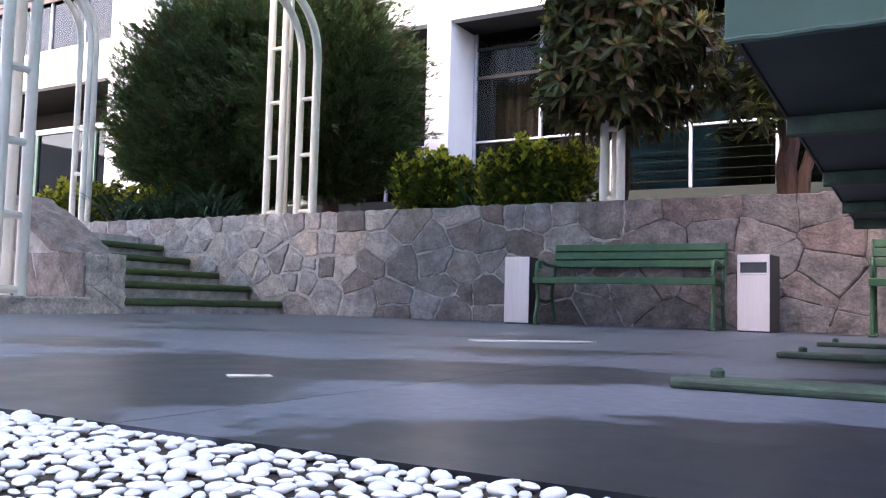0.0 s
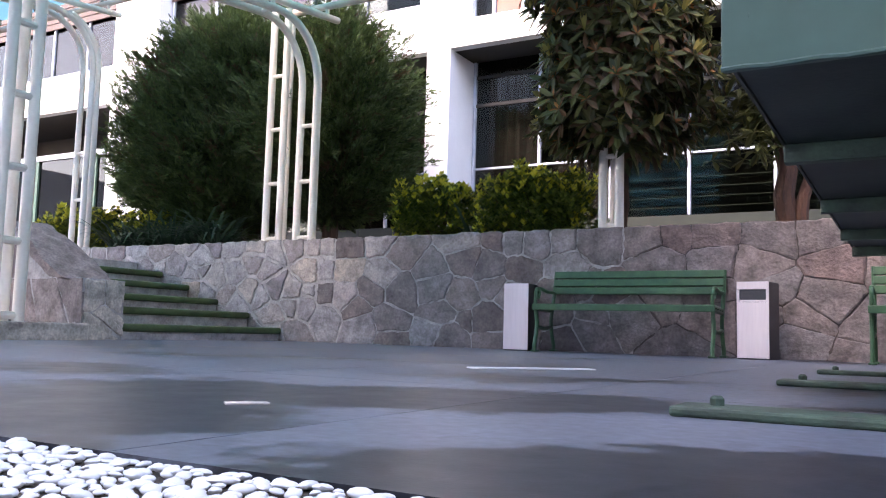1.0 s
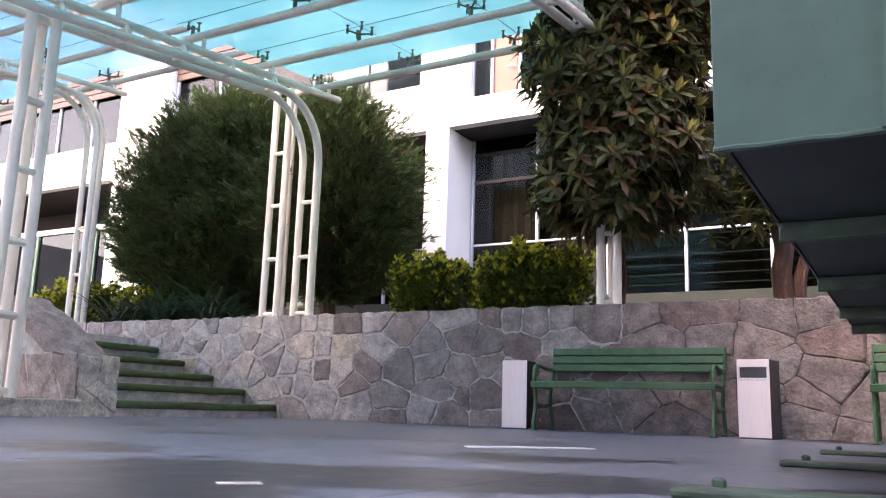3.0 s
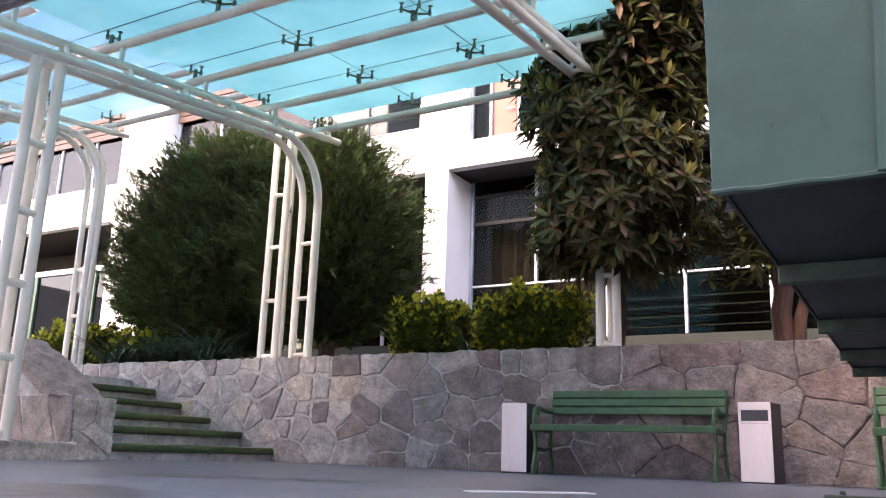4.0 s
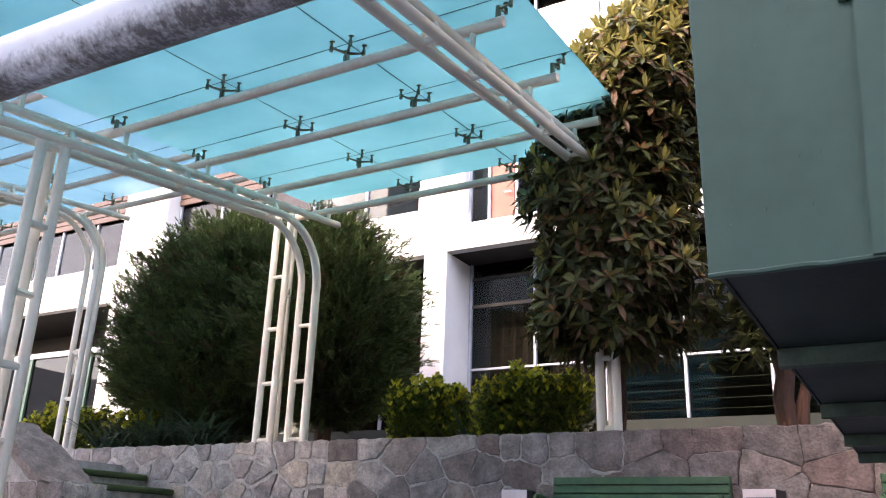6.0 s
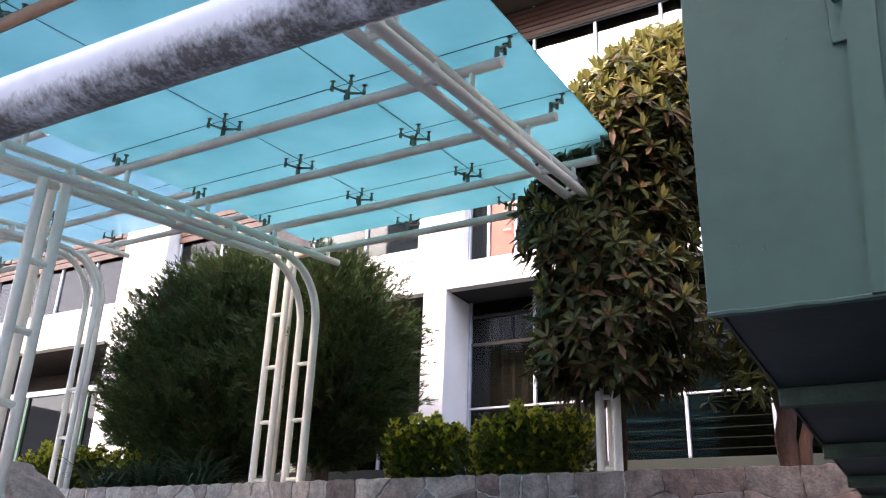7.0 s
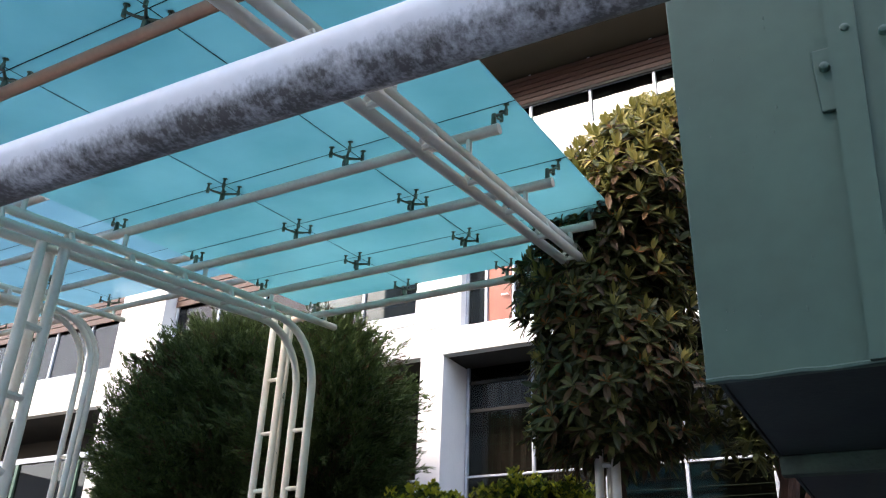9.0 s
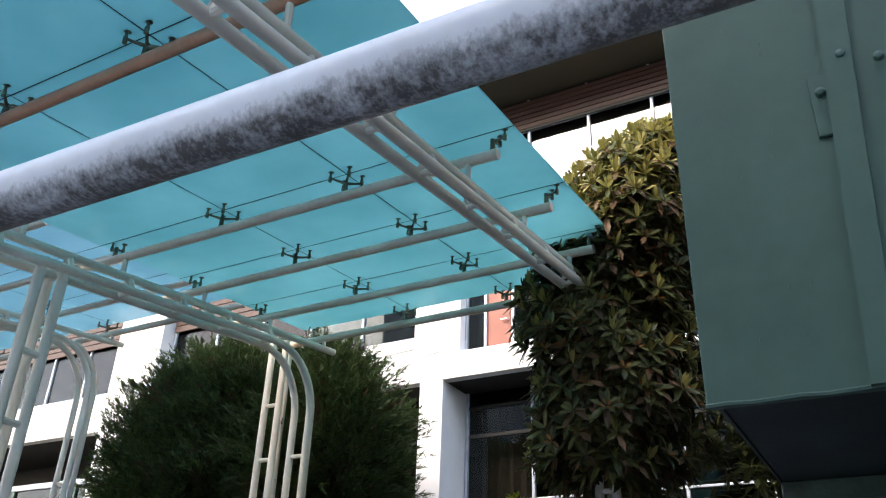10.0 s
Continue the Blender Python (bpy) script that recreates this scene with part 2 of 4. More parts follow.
M = {
    "paving": floor_mat(),
    "joint": mat("joint_grout", (0.03, 0.03, 0.032), 0.8),
    "mortar": mat("mortar", (0.58, 0.54, 0.52), 0.9, col2=(0.27, 0.245, 0.235), scale=7, bump=0.7, fine=45),
    "darkmortar": mat("dark_mortar", (0.14, 0.115, 0.105), 0.9, col2=(0.05, 0.042, 0.04), scale=6, bump=0.6, fine=45),
    "stone": stone_mat("wall_stone", [(0.155, 0.118, 0.11), (0.225, 0.19, 0.182), (0.26, 0.205, 0.188), (0.135, 0.108, 0.104), (0.24, 0.215, 0.21), (0.18, 0.125, 0.115), (0.29, 0.245, 0.228)]),
    "greystonelit": stone_mat("grey_lit_stone", [(0.26, 0.225, 0.215), (0.37, 0.34, 0.335), (0.41, 0.35, 0.325), (0.23, 0.20, 0.20), (0.39, 0.365, 0.36), (0.44, 0.345, 0.27)]),
    "redstone": stone_mat("red_stone", [(0.19, 0.085, 0.075), (0.2, 0.09, 0.08)]),
    "pale": stone_mat("pale_stone", [(0.52, 0.47, 0.41), (0.58, 0.50, 0.42), (0.46, 0.40, 0.35)]),
    "soil": mat("soil", (0.06, 0.045, 0.03), 0.95, scale=12, bump=0.8),
    "white": mat("white_wall", (0.80, 0.80, 0.80), 0.7, col2=(0.72, 0.72, 0.73), scale=1.5, bump=0.05, fine=30),
    "cream": mat("cream_tube", (0.90, 0.83, 0.73), 0.35, col2=(0.80, 0.71, 0.60), scale=3, bump=0.04, fine=25),
    "blush": mat("blush_tube", (0.84, 0.70, 0.59), 0.35, col2=(0.70, 0.52, 0.42), scale=3, bump=0.04, fine=25),
    "salmon": mat("salmon_tube", (0.62, 0.32, 0.20), 0.5, col2=(0.50, 0.24, 0.15), scale=3, bump=0.05, fine=25),
    "pipe": None,
    "green": mat("bench_green", (0.040, 0.122, 0.05), 0.4, col2=(0.024, 0.08, 0.036), scale=14, bump=0.1),
    "tread": mat("tread_green", (0.075, 0.125, 0.04), 0.6, col2=(0.035, 0.065, 0.025), scale=5, bump=0.2),
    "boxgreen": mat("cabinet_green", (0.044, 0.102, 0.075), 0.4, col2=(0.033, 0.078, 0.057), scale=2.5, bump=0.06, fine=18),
    "boxshade": mat("cabinet_shaded_green", (0.030, 0.044, 0.036), 0.6, col2=(0.016, 0.022, 0.019), scale=4, bump=0.1),
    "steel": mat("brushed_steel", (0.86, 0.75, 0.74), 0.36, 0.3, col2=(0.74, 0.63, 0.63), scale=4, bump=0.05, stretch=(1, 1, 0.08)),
    "steelshade": mat("steel_shaded_side", (0.10, 0.095, 0.10), 0.4, 0.8, scale=4, bump=0.05),
    "canopy": canopy_mat("canopy_glass"),
    "canopyblue": canopy_mat("blue_canopy_glass", (0.29, 0.50, 0.585), (0.37, 0.58, 0.665)),
    "seal": mat("dark_seal", (0.012, 0.03, 0.03), 0.5, bump=0),
    "fitting": mat("spider_metal", (0.20, 0.20, 0.15), 0.35, 0.7, bump=0.05),
    "alu": mat("aluminium", (0.48, 0.52, 0.60), 0.35, 0.3, scale=6, bump=0.03),
    "pane": glass_mat("window_pane", (0.50, 0.58, 0.58), 0.8),
    "panelow": glass_mat("green_pane", (0.45, 0.62, 0.56), 0.35),
    "room": mat("room_wall", (0.16, 0.14, 0.13), 0.9, scale=1, bump=0),
    "curtain": mat("brown_curtain", (0.27, 0.16, 0.13), 0.9, col2=(0.15, 0.09, 0.075), scale=3, bump=0.1, stretch=(8, 8, 0.3)),
    "panereflect": mat("painted_reflection", (0.085, 0.095, 0.15), 0.3, col2=(0.065, 0.072, 0.115), scale=1.5, bump=0.02),
    "sheer": mat("pale_curtain", (0.5, 0.47, 0.45), 0.9, scale=3, bump=0.1, stretch=(8, 8, 0.3)),
    "darksill": mat("dark_green_sill", (0.014, 0.022, 0.016), 0.7, scale=3, bump=0.05),
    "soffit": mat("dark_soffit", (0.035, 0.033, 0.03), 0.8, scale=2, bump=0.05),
    "wood": mat("wood_louver", (0.065, 0.026, 0.015), 0.5, col2=(0.04, 0.015, 0.010), scale=3, bump=0.1, stretch=(0.3, 4, 8)),
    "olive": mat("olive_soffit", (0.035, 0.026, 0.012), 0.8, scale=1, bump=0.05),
    "door": mat("red_door", (0.30, 0.085, 0.055), 0.5, scale=2, bump=0.05),
    "pebble": mat("white_pebble", (0.80, 0.79, 0.77), 0.55, col2=(0.66, 0.65, 0.63), scale=20, bump=0.1),
    "bark": mat("bark", (0.10, 0.055, 0.035), 0.9, col2=(0.05, 0.028, 0.02), scale=9, bump=0.9, stretch=(1, 1, 0.25)),
    "redbark": mat("red_bark", (0.10, 0.045, 0.028), 0.9, col2=(0.035, 0.018, 0.013), scale=9, bump=0.9, stretch=(1, 1, 0.25)),
    "cypress": leaf_mat("cypress_foliage", (0.017, 0.034, 0.012), (0.096, 0.148, 0.042), 0.65),
    "cypdry": leaf_mat("dry_foliage", (0.055, 0.04, 0.02), (0.10, 0.065, 0.03), 0.7),
    "loquat": leaf_mat("loquat_leaf", (0.030, 0.043, 0.016), (0.15, 0.152, 0.05), 0.42, 0.28),
    "loqold": leaf_mat("old_leaf", (0.065, 0.038, 0.018), (0.17, 0.095, 0.045), 0.5, 0.15),
    "loqyoung": leaf_mat("young_lit_leaf", (0.20, 0.19, 0.045), (0.40, 0.33, 0.11), 0.45, 0.3),
    "loqbud": leaf_mat("rusty_leaf", (0.20, 0.075, 0.02), (0.36, 0.16, 0.045), 0.6),
    "hedge": leaf_mat("hedge_leaf", (0.026, 0.055, 0.011), (0.15, 0.20, 0.03), 0.4, 0.3),
    "hedgeyoung": leaf_mat("hedge_tip", (0.36, 0.38, 0.035), (0.50, 0.48, 0.06), 0.45, 0.4),
    "lily": leaf_mat("strap_leaf", (0.018, 0.045, 0.026), (0.055, 0.105, 0.055), 0.35),
    "plate": mat("mossy_green_plate", (0.055, 0.10, 0.06), 0.6, col2=(0.03, 0.045, 0.03), scale=9, bump=0.3),
    "rear": mat("rear_wall", (0.72, 0.71, 0.70), 0.8, scale=0.8, bump=0.1),
}


def pipe_mat():
    """White paint with black grime in streaks and spots, and painted shade on the underside of a rail."""
    m = mat("grimy_shaded_white_paint", (0.78, 0.79, 0.82), 0.35, col2=(0.66, 0.66, 0.68), scale=4, bump=0.08, fine=40)
    n, l = m.node_tree.nodes, m.node_tree.links
    b = n["Principled BSDF"]
    src = b.inputs["Base Color"].links[0].from_socket
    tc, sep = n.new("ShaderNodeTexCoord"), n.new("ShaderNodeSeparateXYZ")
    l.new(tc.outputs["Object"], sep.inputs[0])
    # darkening towards the underside: painted shade along with the grime
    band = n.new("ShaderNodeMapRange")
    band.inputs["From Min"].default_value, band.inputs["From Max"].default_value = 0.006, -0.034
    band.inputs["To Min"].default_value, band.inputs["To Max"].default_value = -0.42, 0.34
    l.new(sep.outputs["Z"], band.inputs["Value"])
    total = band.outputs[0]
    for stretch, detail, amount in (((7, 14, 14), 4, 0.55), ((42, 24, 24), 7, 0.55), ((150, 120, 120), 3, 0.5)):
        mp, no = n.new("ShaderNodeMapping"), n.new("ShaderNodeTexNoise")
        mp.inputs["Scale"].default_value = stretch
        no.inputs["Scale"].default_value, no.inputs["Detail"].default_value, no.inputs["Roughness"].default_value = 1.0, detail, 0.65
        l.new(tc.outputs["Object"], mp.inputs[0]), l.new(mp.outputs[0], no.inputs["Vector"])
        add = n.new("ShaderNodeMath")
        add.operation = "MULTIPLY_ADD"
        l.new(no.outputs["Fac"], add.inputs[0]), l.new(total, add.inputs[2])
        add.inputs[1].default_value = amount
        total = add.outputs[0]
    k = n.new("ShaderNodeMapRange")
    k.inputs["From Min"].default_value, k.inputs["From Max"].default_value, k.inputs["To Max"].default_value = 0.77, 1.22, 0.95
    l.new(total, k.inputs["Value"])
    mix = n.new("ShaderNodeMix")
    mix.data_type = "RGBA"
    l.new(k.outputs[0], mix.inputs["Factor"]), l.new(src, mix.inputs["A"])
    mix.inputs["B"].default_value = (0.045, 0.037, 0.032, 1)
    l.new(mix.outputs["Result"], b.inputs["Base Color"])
    return m


M["pipe"] = pipe_mat()


# ---- mesh helpers ----
def mesh(name, geo, material, smooth=False):
    """A mesh from a bmesh or from (verts, faces)."""
    me = bpy.data.meshes.new(name)
    if isinstance(geo, tuple):
        me.from_pydata(geo[0], [], geo[1])
    else:
        bmesh.ops.recalc_face_normals(geo, faces=geo.faces)
        geo.to_mesh(me)
        geo.free()
    me.materials.append(M[material])
    if smooth:
        me.polygons.foreach_set("use_smooth", [True] * len(me.polygons))
        me.set_sharp_from_angle(angle=radians(40))
    me.update()
    return me


def part(name, geo, material, parent=None, label="", smooth=False):
    ob = new(name, mesh(name, geo, material, smooth))
    ob.parent = parent
    if parent:
        ob.matrix_parent_inverse = parent.matrix_world.inverted()
    return tagged(ob, label) if label else ob


def thing(name, at, label, category, group="", kind=""):
    ob = new(name)
    ob.location = at
    bpy.context.view_layer.update()
    return tagged(ob, label, category, group, kind)


def box(x0, x1, y0, y1, z0, z1, bevel=0.0, bm=None):
    bm = bm or bmesh.new()
    made = bmesh.ops.create_cube(bm, size=1, matrix=Matrix.LocRotScale(((x0 + x1) / 2, (y0 + y1) / 2, (z0 + z1) / 2), None, (x1 - x0, y1 - y0, z1 - z0)))
    if bevel:
        edges = {e for v in made["verts"] for e in v.link_edges}
        bmesh.ops.bevel(bm, geom=list(edges), offset=bevel, segments=2, profile=0.5, affect="EDGES")
    return bm


def tube(points, r, seg=14, bm=None):
    """A round tube through points, with end caps; r may be a list."""
    bm = bm or bmesh.new()
    pts = [Vector(p) for p in points]
    rs = r if isinstance(r, (list, tuple)) else [r] * len(pts)
    rings, side = [], None
    for i, p in enumerate(pts):
        d = (pts[min(i + 1, len(pts) - 1)] - pts[max(i - 1, 0)]).normalized()
        if side is None:
            side = d.orthogonal().normalized()
        side = (side - d * side.dot(d)).normalized()
        up = d.cross(side)
        rings.append([bm.verts.new(p + rs[i] * (math.cos(a) * side + math.sin(a) * up)) for a in (2 * math.pi * k / seg for k in range(seg))])
    for a, b in zip(rings, rings[1:]):
        for k in range(seg):
            bm.faces.new((a[k], a[(k + 1) % seg], b[(k + 1) % seg], b[k]))
    bm.faces.new(rings[0][::-1]), bm.faces.new(rings[-1])
    return bm


def prism(outline, y0, y1):
    """An (x, z) outline drawn through from y0 to y1."""
    n = len(outline)
    v = [(x, y0, z) for x, z in outline] + [(x, y1, z) for x, z in outline]
    return v, [tuple(range(n)), tuple(range(2 * n - 1, n - 1, -1))] + [(i, i + n, (i + 1) % n + n, (i + 1) % n) for i in range(n)]


# ---- plan ----
WALL_Y, WALL_TOP = 8.0, 1.24
BEAM = lambda y: 2.98 + 0.127 * y
PURLIN_Y = (1.6, 2.75, 3.9, 5.04, 6.17, 7.31, 8.41)
SEAT = lambda y: 4.063 + 0.10 * (y - 5.05)  # top of the purlins
LIFT = 0.80  # the canopy over the steps stands higher
FACADE_Y = 12.0

# ---- structure ----
ground = tagged(part("ground", box(-400, 400, -400, 400, -0.6, -0.06), "soil"), "dark bare earth under the courtyard and its surroundings", "ground", kind="structure")
floor = thing("floor", (0, 0, 0), "dark wet slab paving with dry grey patches", "paving", kind="structure")
part("bedding", box(-30, 14, 0.72, 8.0, -0.06, -0.012), "joint", floor)
terrace = tagged(part("terrace", box(-40, 20, 8.25, 12.9, -0.06, 1.16), "soil"), "raised planted bed of dark soil behind the stone wall", "flower bed", kind="structure")
wall = thing("wall_stone", (-4, WALL_Y, 0), "low retaining wall of irregular grey and purple-brown stones in pale mortar", "stone wall", kind="structure")
part("mortar_core", box(-12.6, -2.4, WALL_Y + 0.006, WALL_Y + 0.36, -0.06, WALL_TOP - 0.012), "mortar", wall)
# darker mortar behind the right-hand stones
part("mortar_core", box(-2.4, 3.5, WALL_Y + 0.008, WALL_Y + 0.36, -0.06, WALL_TOP - 0.012), "darkmortar", wall, "dark joints")

# unseen rear and side walls, added: south blocks sun, west fills pane reflections
tagged(part("south_sun_blocker", box(-22.0, 14, -8.3, -8.0, -0.06, 17.5), "rear"), "plain plastered wall added out of view", "wall", kind="structure")
tagged(part("wall_east", box(14, 14.3, -9, 25, -0.06, 6.5), "rear"), "plain plastered wall added out of view", "wall", kind="structure")

tagged(part("west_reflection_wall", box(-34.6, -34.32, -8, 11.5, -0.06, 7), "rear"), "plain plastered wall added out of view", "wall", kind="structure")

# ---- building ----
X0, X1 = -34.0, 13.0
house = thing("office_building", (-8, 14, 1.16), "white modernist office building with columns and long window bands", "building")
part("ground_back_wall", box(X0, X1, 17.0, 17.2, 1.1, 12), "room", house)
part("end_wall", box(X0 - 0.3, X0, 12.0, 17.2, 1.1, 12.0), "white", house)
part("end_wall", box(X1, X1 + 0.3, 12.0, 17.2, 1.1, 12.0), "white", house)
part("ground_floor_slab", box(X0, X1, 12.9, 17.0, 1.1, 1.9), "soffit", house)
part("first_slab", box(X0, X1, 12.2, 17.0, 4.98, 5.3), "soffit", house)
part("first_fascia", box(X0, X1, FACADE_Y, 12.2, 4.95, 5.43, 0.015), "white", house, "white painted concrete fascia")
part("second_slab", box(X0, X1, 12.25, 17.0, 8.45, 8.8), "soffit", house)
part("second_fascia", box(X0, X1, FACADE_Y, 12.25, 8.34, 8.94, 0.015), "white", house, "white painted concrete fascia")
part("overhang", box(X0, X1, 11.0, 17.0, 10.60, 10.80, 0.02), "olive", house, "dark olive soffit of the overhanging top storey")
part("top_wall", box(X0, X1, 11.0, 11.25, 10.80, 12.3, 0.02), "white", house)
part("top_storey", box(X0, X1, 11.3, 17.0, 12.3, 15.0, 0.02), "white", house)
# columns
for x in (-23.6, -7.24, 2.0, 10.2):
    part("column", box(x, x + 0.46, FACADE_Y + 0.003, 12.9, 1.1, 4.949, 0.012), "white", house)
    part("upper_column", box(x - 0.2, x + 0.74, FACADE_Y + 0.06, 12.45, 5.431, 8.339, 0.012), "white", house)
part("white_tower", box(-15.25, -13.87, FACADE_Y - 0.06, 12.9, 1.1, 8.33, 0.012), "white", house, "broad white pier")


def window_band(x0, x1, y, z0, z1, step, rails, pane):
    """A band of windows: mullions, rails and a pane for each light."""
    w = new("window")
    w.location = ((x0 + x1) / 2, y, z0)
    bpy.context.view_layer.update()
    w.parent = house
    w.matrix_parent_inverse = house.matrix_world.inverted()
    n = max(1, round((x1 - x0) / step))
    for i in range(n + 1):
        x = x0 + (x1 - x0) * i / n
        part("mullion", box(x - 0.025, x + 0.025, y - 0.05, y + 0.04, z0, z1, 0.004), "alu", w)
    for z in rails:
        part("rail", box(x0, x1, y - 0.035, y + 0.03, z - 0.018, z + 0.018, 0.004), "alu", w)
    for i in range(n):
        a, b = x0 + (x1 - x0) * i / n + 0.03, x0 + (x1 - x0) * (i + 1) / n - 0.03
        p = part("pane", box(a, b, y - 0.004, y + 0.004, z0, z1), pane, w)
        p.visible_shadow = False
    return w


def curtain(x0, x1, y, z0, z1, material, label):
    c = thing("curtain", ((x0 + x1) / 2, y, z0), label, "curtain", "window curtains")
    n = max(8, int((x1 - x0) * 22))
    v, fcs = [], []
    for i in range(n + 1):
        x = x0 + (x1 - x0) * i / n
        dy = 0.05 * math.sin(i * 1.25) + 0.02 * math.sin(i * 0.37)
        v += [(x, y + dy, z0), (x, y + dy, z1)]
    for i in range(n):
        fcs.append((2 * i, 2 * i + 2, 2 * i + 3, 2 * i + 1))
    ob = part("cloth", (v, fcs), material, c)
    s = ob.modifiers.new("thickness", "SOLIDIFY")
    s.thickness = 0.006


GROUND_BAYS = ((-13.8, -7.26), (-6.74, 1.99), (2.5, 10.18))
for a, b in GROUND_BAYS:
    window_band(a, b, 12.9, 2.05, 4.95, 1.235, (3.02,), "pane")
    part("sill_wall", box(a, b, 12.86, 13.0, 1.1, 2.05), "darksill", house)
    x = a + 0.1
    while x < (b - 0.9 if a != -6.74 else -4.9):
        curtain(x, x + 1.0, 13.25, 1.95, 4.9, "curtain", "heavy brown curtain hanging in deep folds")
        x += 1.25
    for z in (4.16, 4.67):
        part("transom", box(a, b, 12.87, 12.93, z - 0.03, z + 0.03, 0.004), "soffit", house)
    # security grid behind the panes
    for k in range(13):
        part("window_bar", tube([(a, 13.06, 2.2 + 0.155 * k), (b, 13.06, 2.2 + 0.155 * k)], 0.007, 5), "fitting", house)
    for k in range(int((b - a) / 0.16)):
        part("window_bar", tube([(a + 0.08 + 0.16 * k, 13.075, 2.1), (a + 0.08 + 0.16 * k, 13.075, 4.14)], 0.006, 5), "fitting", house)
for a, b in ((-13.8, -7.48), (-6.48, -6.1), (-4.98, 1.75), (2.3, 10.1), (-33.5, -23.7), (-22.8, -15.3)):
    window_band(a, b, 12.3, 5.9 if b < -7 else 5.45, 8.34, 1.18, (5.93, 7.4) if b < -7 else (5.5, 7.4), "pane")
    if b < -7:
        part("parapet", box(a, b, 12.24, 12.36, 5.40, 5.9), "white", house)
for a, b in ((-33.5, -13.9), (-13.6, 12.8)):
    window_band(a, b, 12.3, 8.9, 10.599, 1.2, (9.88, 10.55), "pane")
    part("dark_rail", box(a, b, 12.2, 12.24, 9.83, 9.88), "soffit", house)
    for k in range(6):
        part("louver", box(a, b, 12.21, 12.245, 9.90 + 0.11 * k, 9.99 + 0.11 * k), "wood", house)
    # bluish panel painted as the reflection in the lower panes
    part("reflection_panel", box(a, b, 12.34, 12.35, 8.95, 9.42), "panereflect", house)
    part("dark_blind", box(a, b, 12.36, 12.37, 9.42, 9.88), "wood", house)
for a, b in ((-13.8, -7.46), (-22.8, -15.3)):
    for k in range(8):
        part("louver", box(a, b, 12.2, 12.24, 7.08 + 0.155 * k, 7.21 + 0.155 * k), "wood", house)
part("first_floor_door", box(-6.07, -5.63, 12.30, 12.36, 5.44, 7.9, 0.004), "door", house, "red-brown door with a steel lever handle")
part("door_handle", tube([(-5.68, 12.30, 6.0), (-5.68, 12.25, 6.0), (-5.80, 12.25, 6.0)], 0.014, 8), "steel", house)
window_band(-5.60, -5.02, 12.36, 5.45, 8.3, 0.6, (5.5,), "pane")
for x, c in ((-12.4, "curtain"), (-10.9, "sheer"), (-6.46, "sheer"), (-4.2, "curtain"), (-2.6, "curtain")):
    curtain(x, x + (0.36 if x == -6.46 else 0.6), 12.7, 5.5, 8.3, c, "long curtain drawn to the side of the window")
# cables clipped to the parapet
part("cable", tube([(-8.9, 12.225, 5.55), (-8.3, 12.225, 5.66), (-7.8, 12.225, 5.70), (-7.3, 12.225, 5.72)], 0.013, 6), "rear", house)
part("cable", tube([(-7.24, 12.045, 5.46), (-6.9, 12.045, 5.5), (-6.8, 12.045, 5.46)], 0.013, 6), "rear", house)
# dark sheet standing in for the unlit interior behind the entrance
part("dark_backing", box(-23.5, -15.3, 13.9, 14.0, 1.9, 4.95), "soffit", house)
# entrance at the left
entrance = thing("entrance_door", (-18, 12.9, 1.9), "green-framed glass entrance under the slab", "door")
for x in (-22.5, -20.8, -18.96, -16.8, -15.5):
    part("door_post", box(x - 0.05, x + 0.05, 12.85, 12.97, 1.1, 4.1, 0.006), "boxgreen", entrance)
part("door_head", box(-22.6, -15.3, 12.84, 12.98, 4.1, 4.23, 0.006), "alu", entrance)
for a, b in ((-22.45, -20.85), (-20.75, -19.01), (-18.91, -16.85), (-16.75, -15.55)):
    part("door_pane", box(a, b, 12.9, 12.91, 1.9, 4.1), "panelow", entrance).visible_shadow = False

# ---- pergola ----
def arc(x, y_out, y_in, z0, lift=0.0, n=10):
    """The line of a bent tube: along the beam, round the bend, down to z0."""
    z1, r = BEAM(y_in) + lift, y_out - y_in
    pts = [(x, y_in + r * math.sin(a), z1 - r * (1 - math.cos(a)) + 0.127 * r * math.sin(a)) for a in (math.pi / 2 * k / n for k in range(n + 1))]
    return pts + [(x, y_out, z0)]


pergola = thing("pergola", (-6.6, 8.1, 0), "cream-painted tubular steel pergola carrying a teal glass canopy", "pergola")
R = 0.046


def rungs(name, a, b, z0, z1, step, r=0.028):
    z = z0
    while z < z1:
        part(name, tube([(*a, z), (*b, z)], r, 8), "cream", pergola, smooth=True)
        z += step


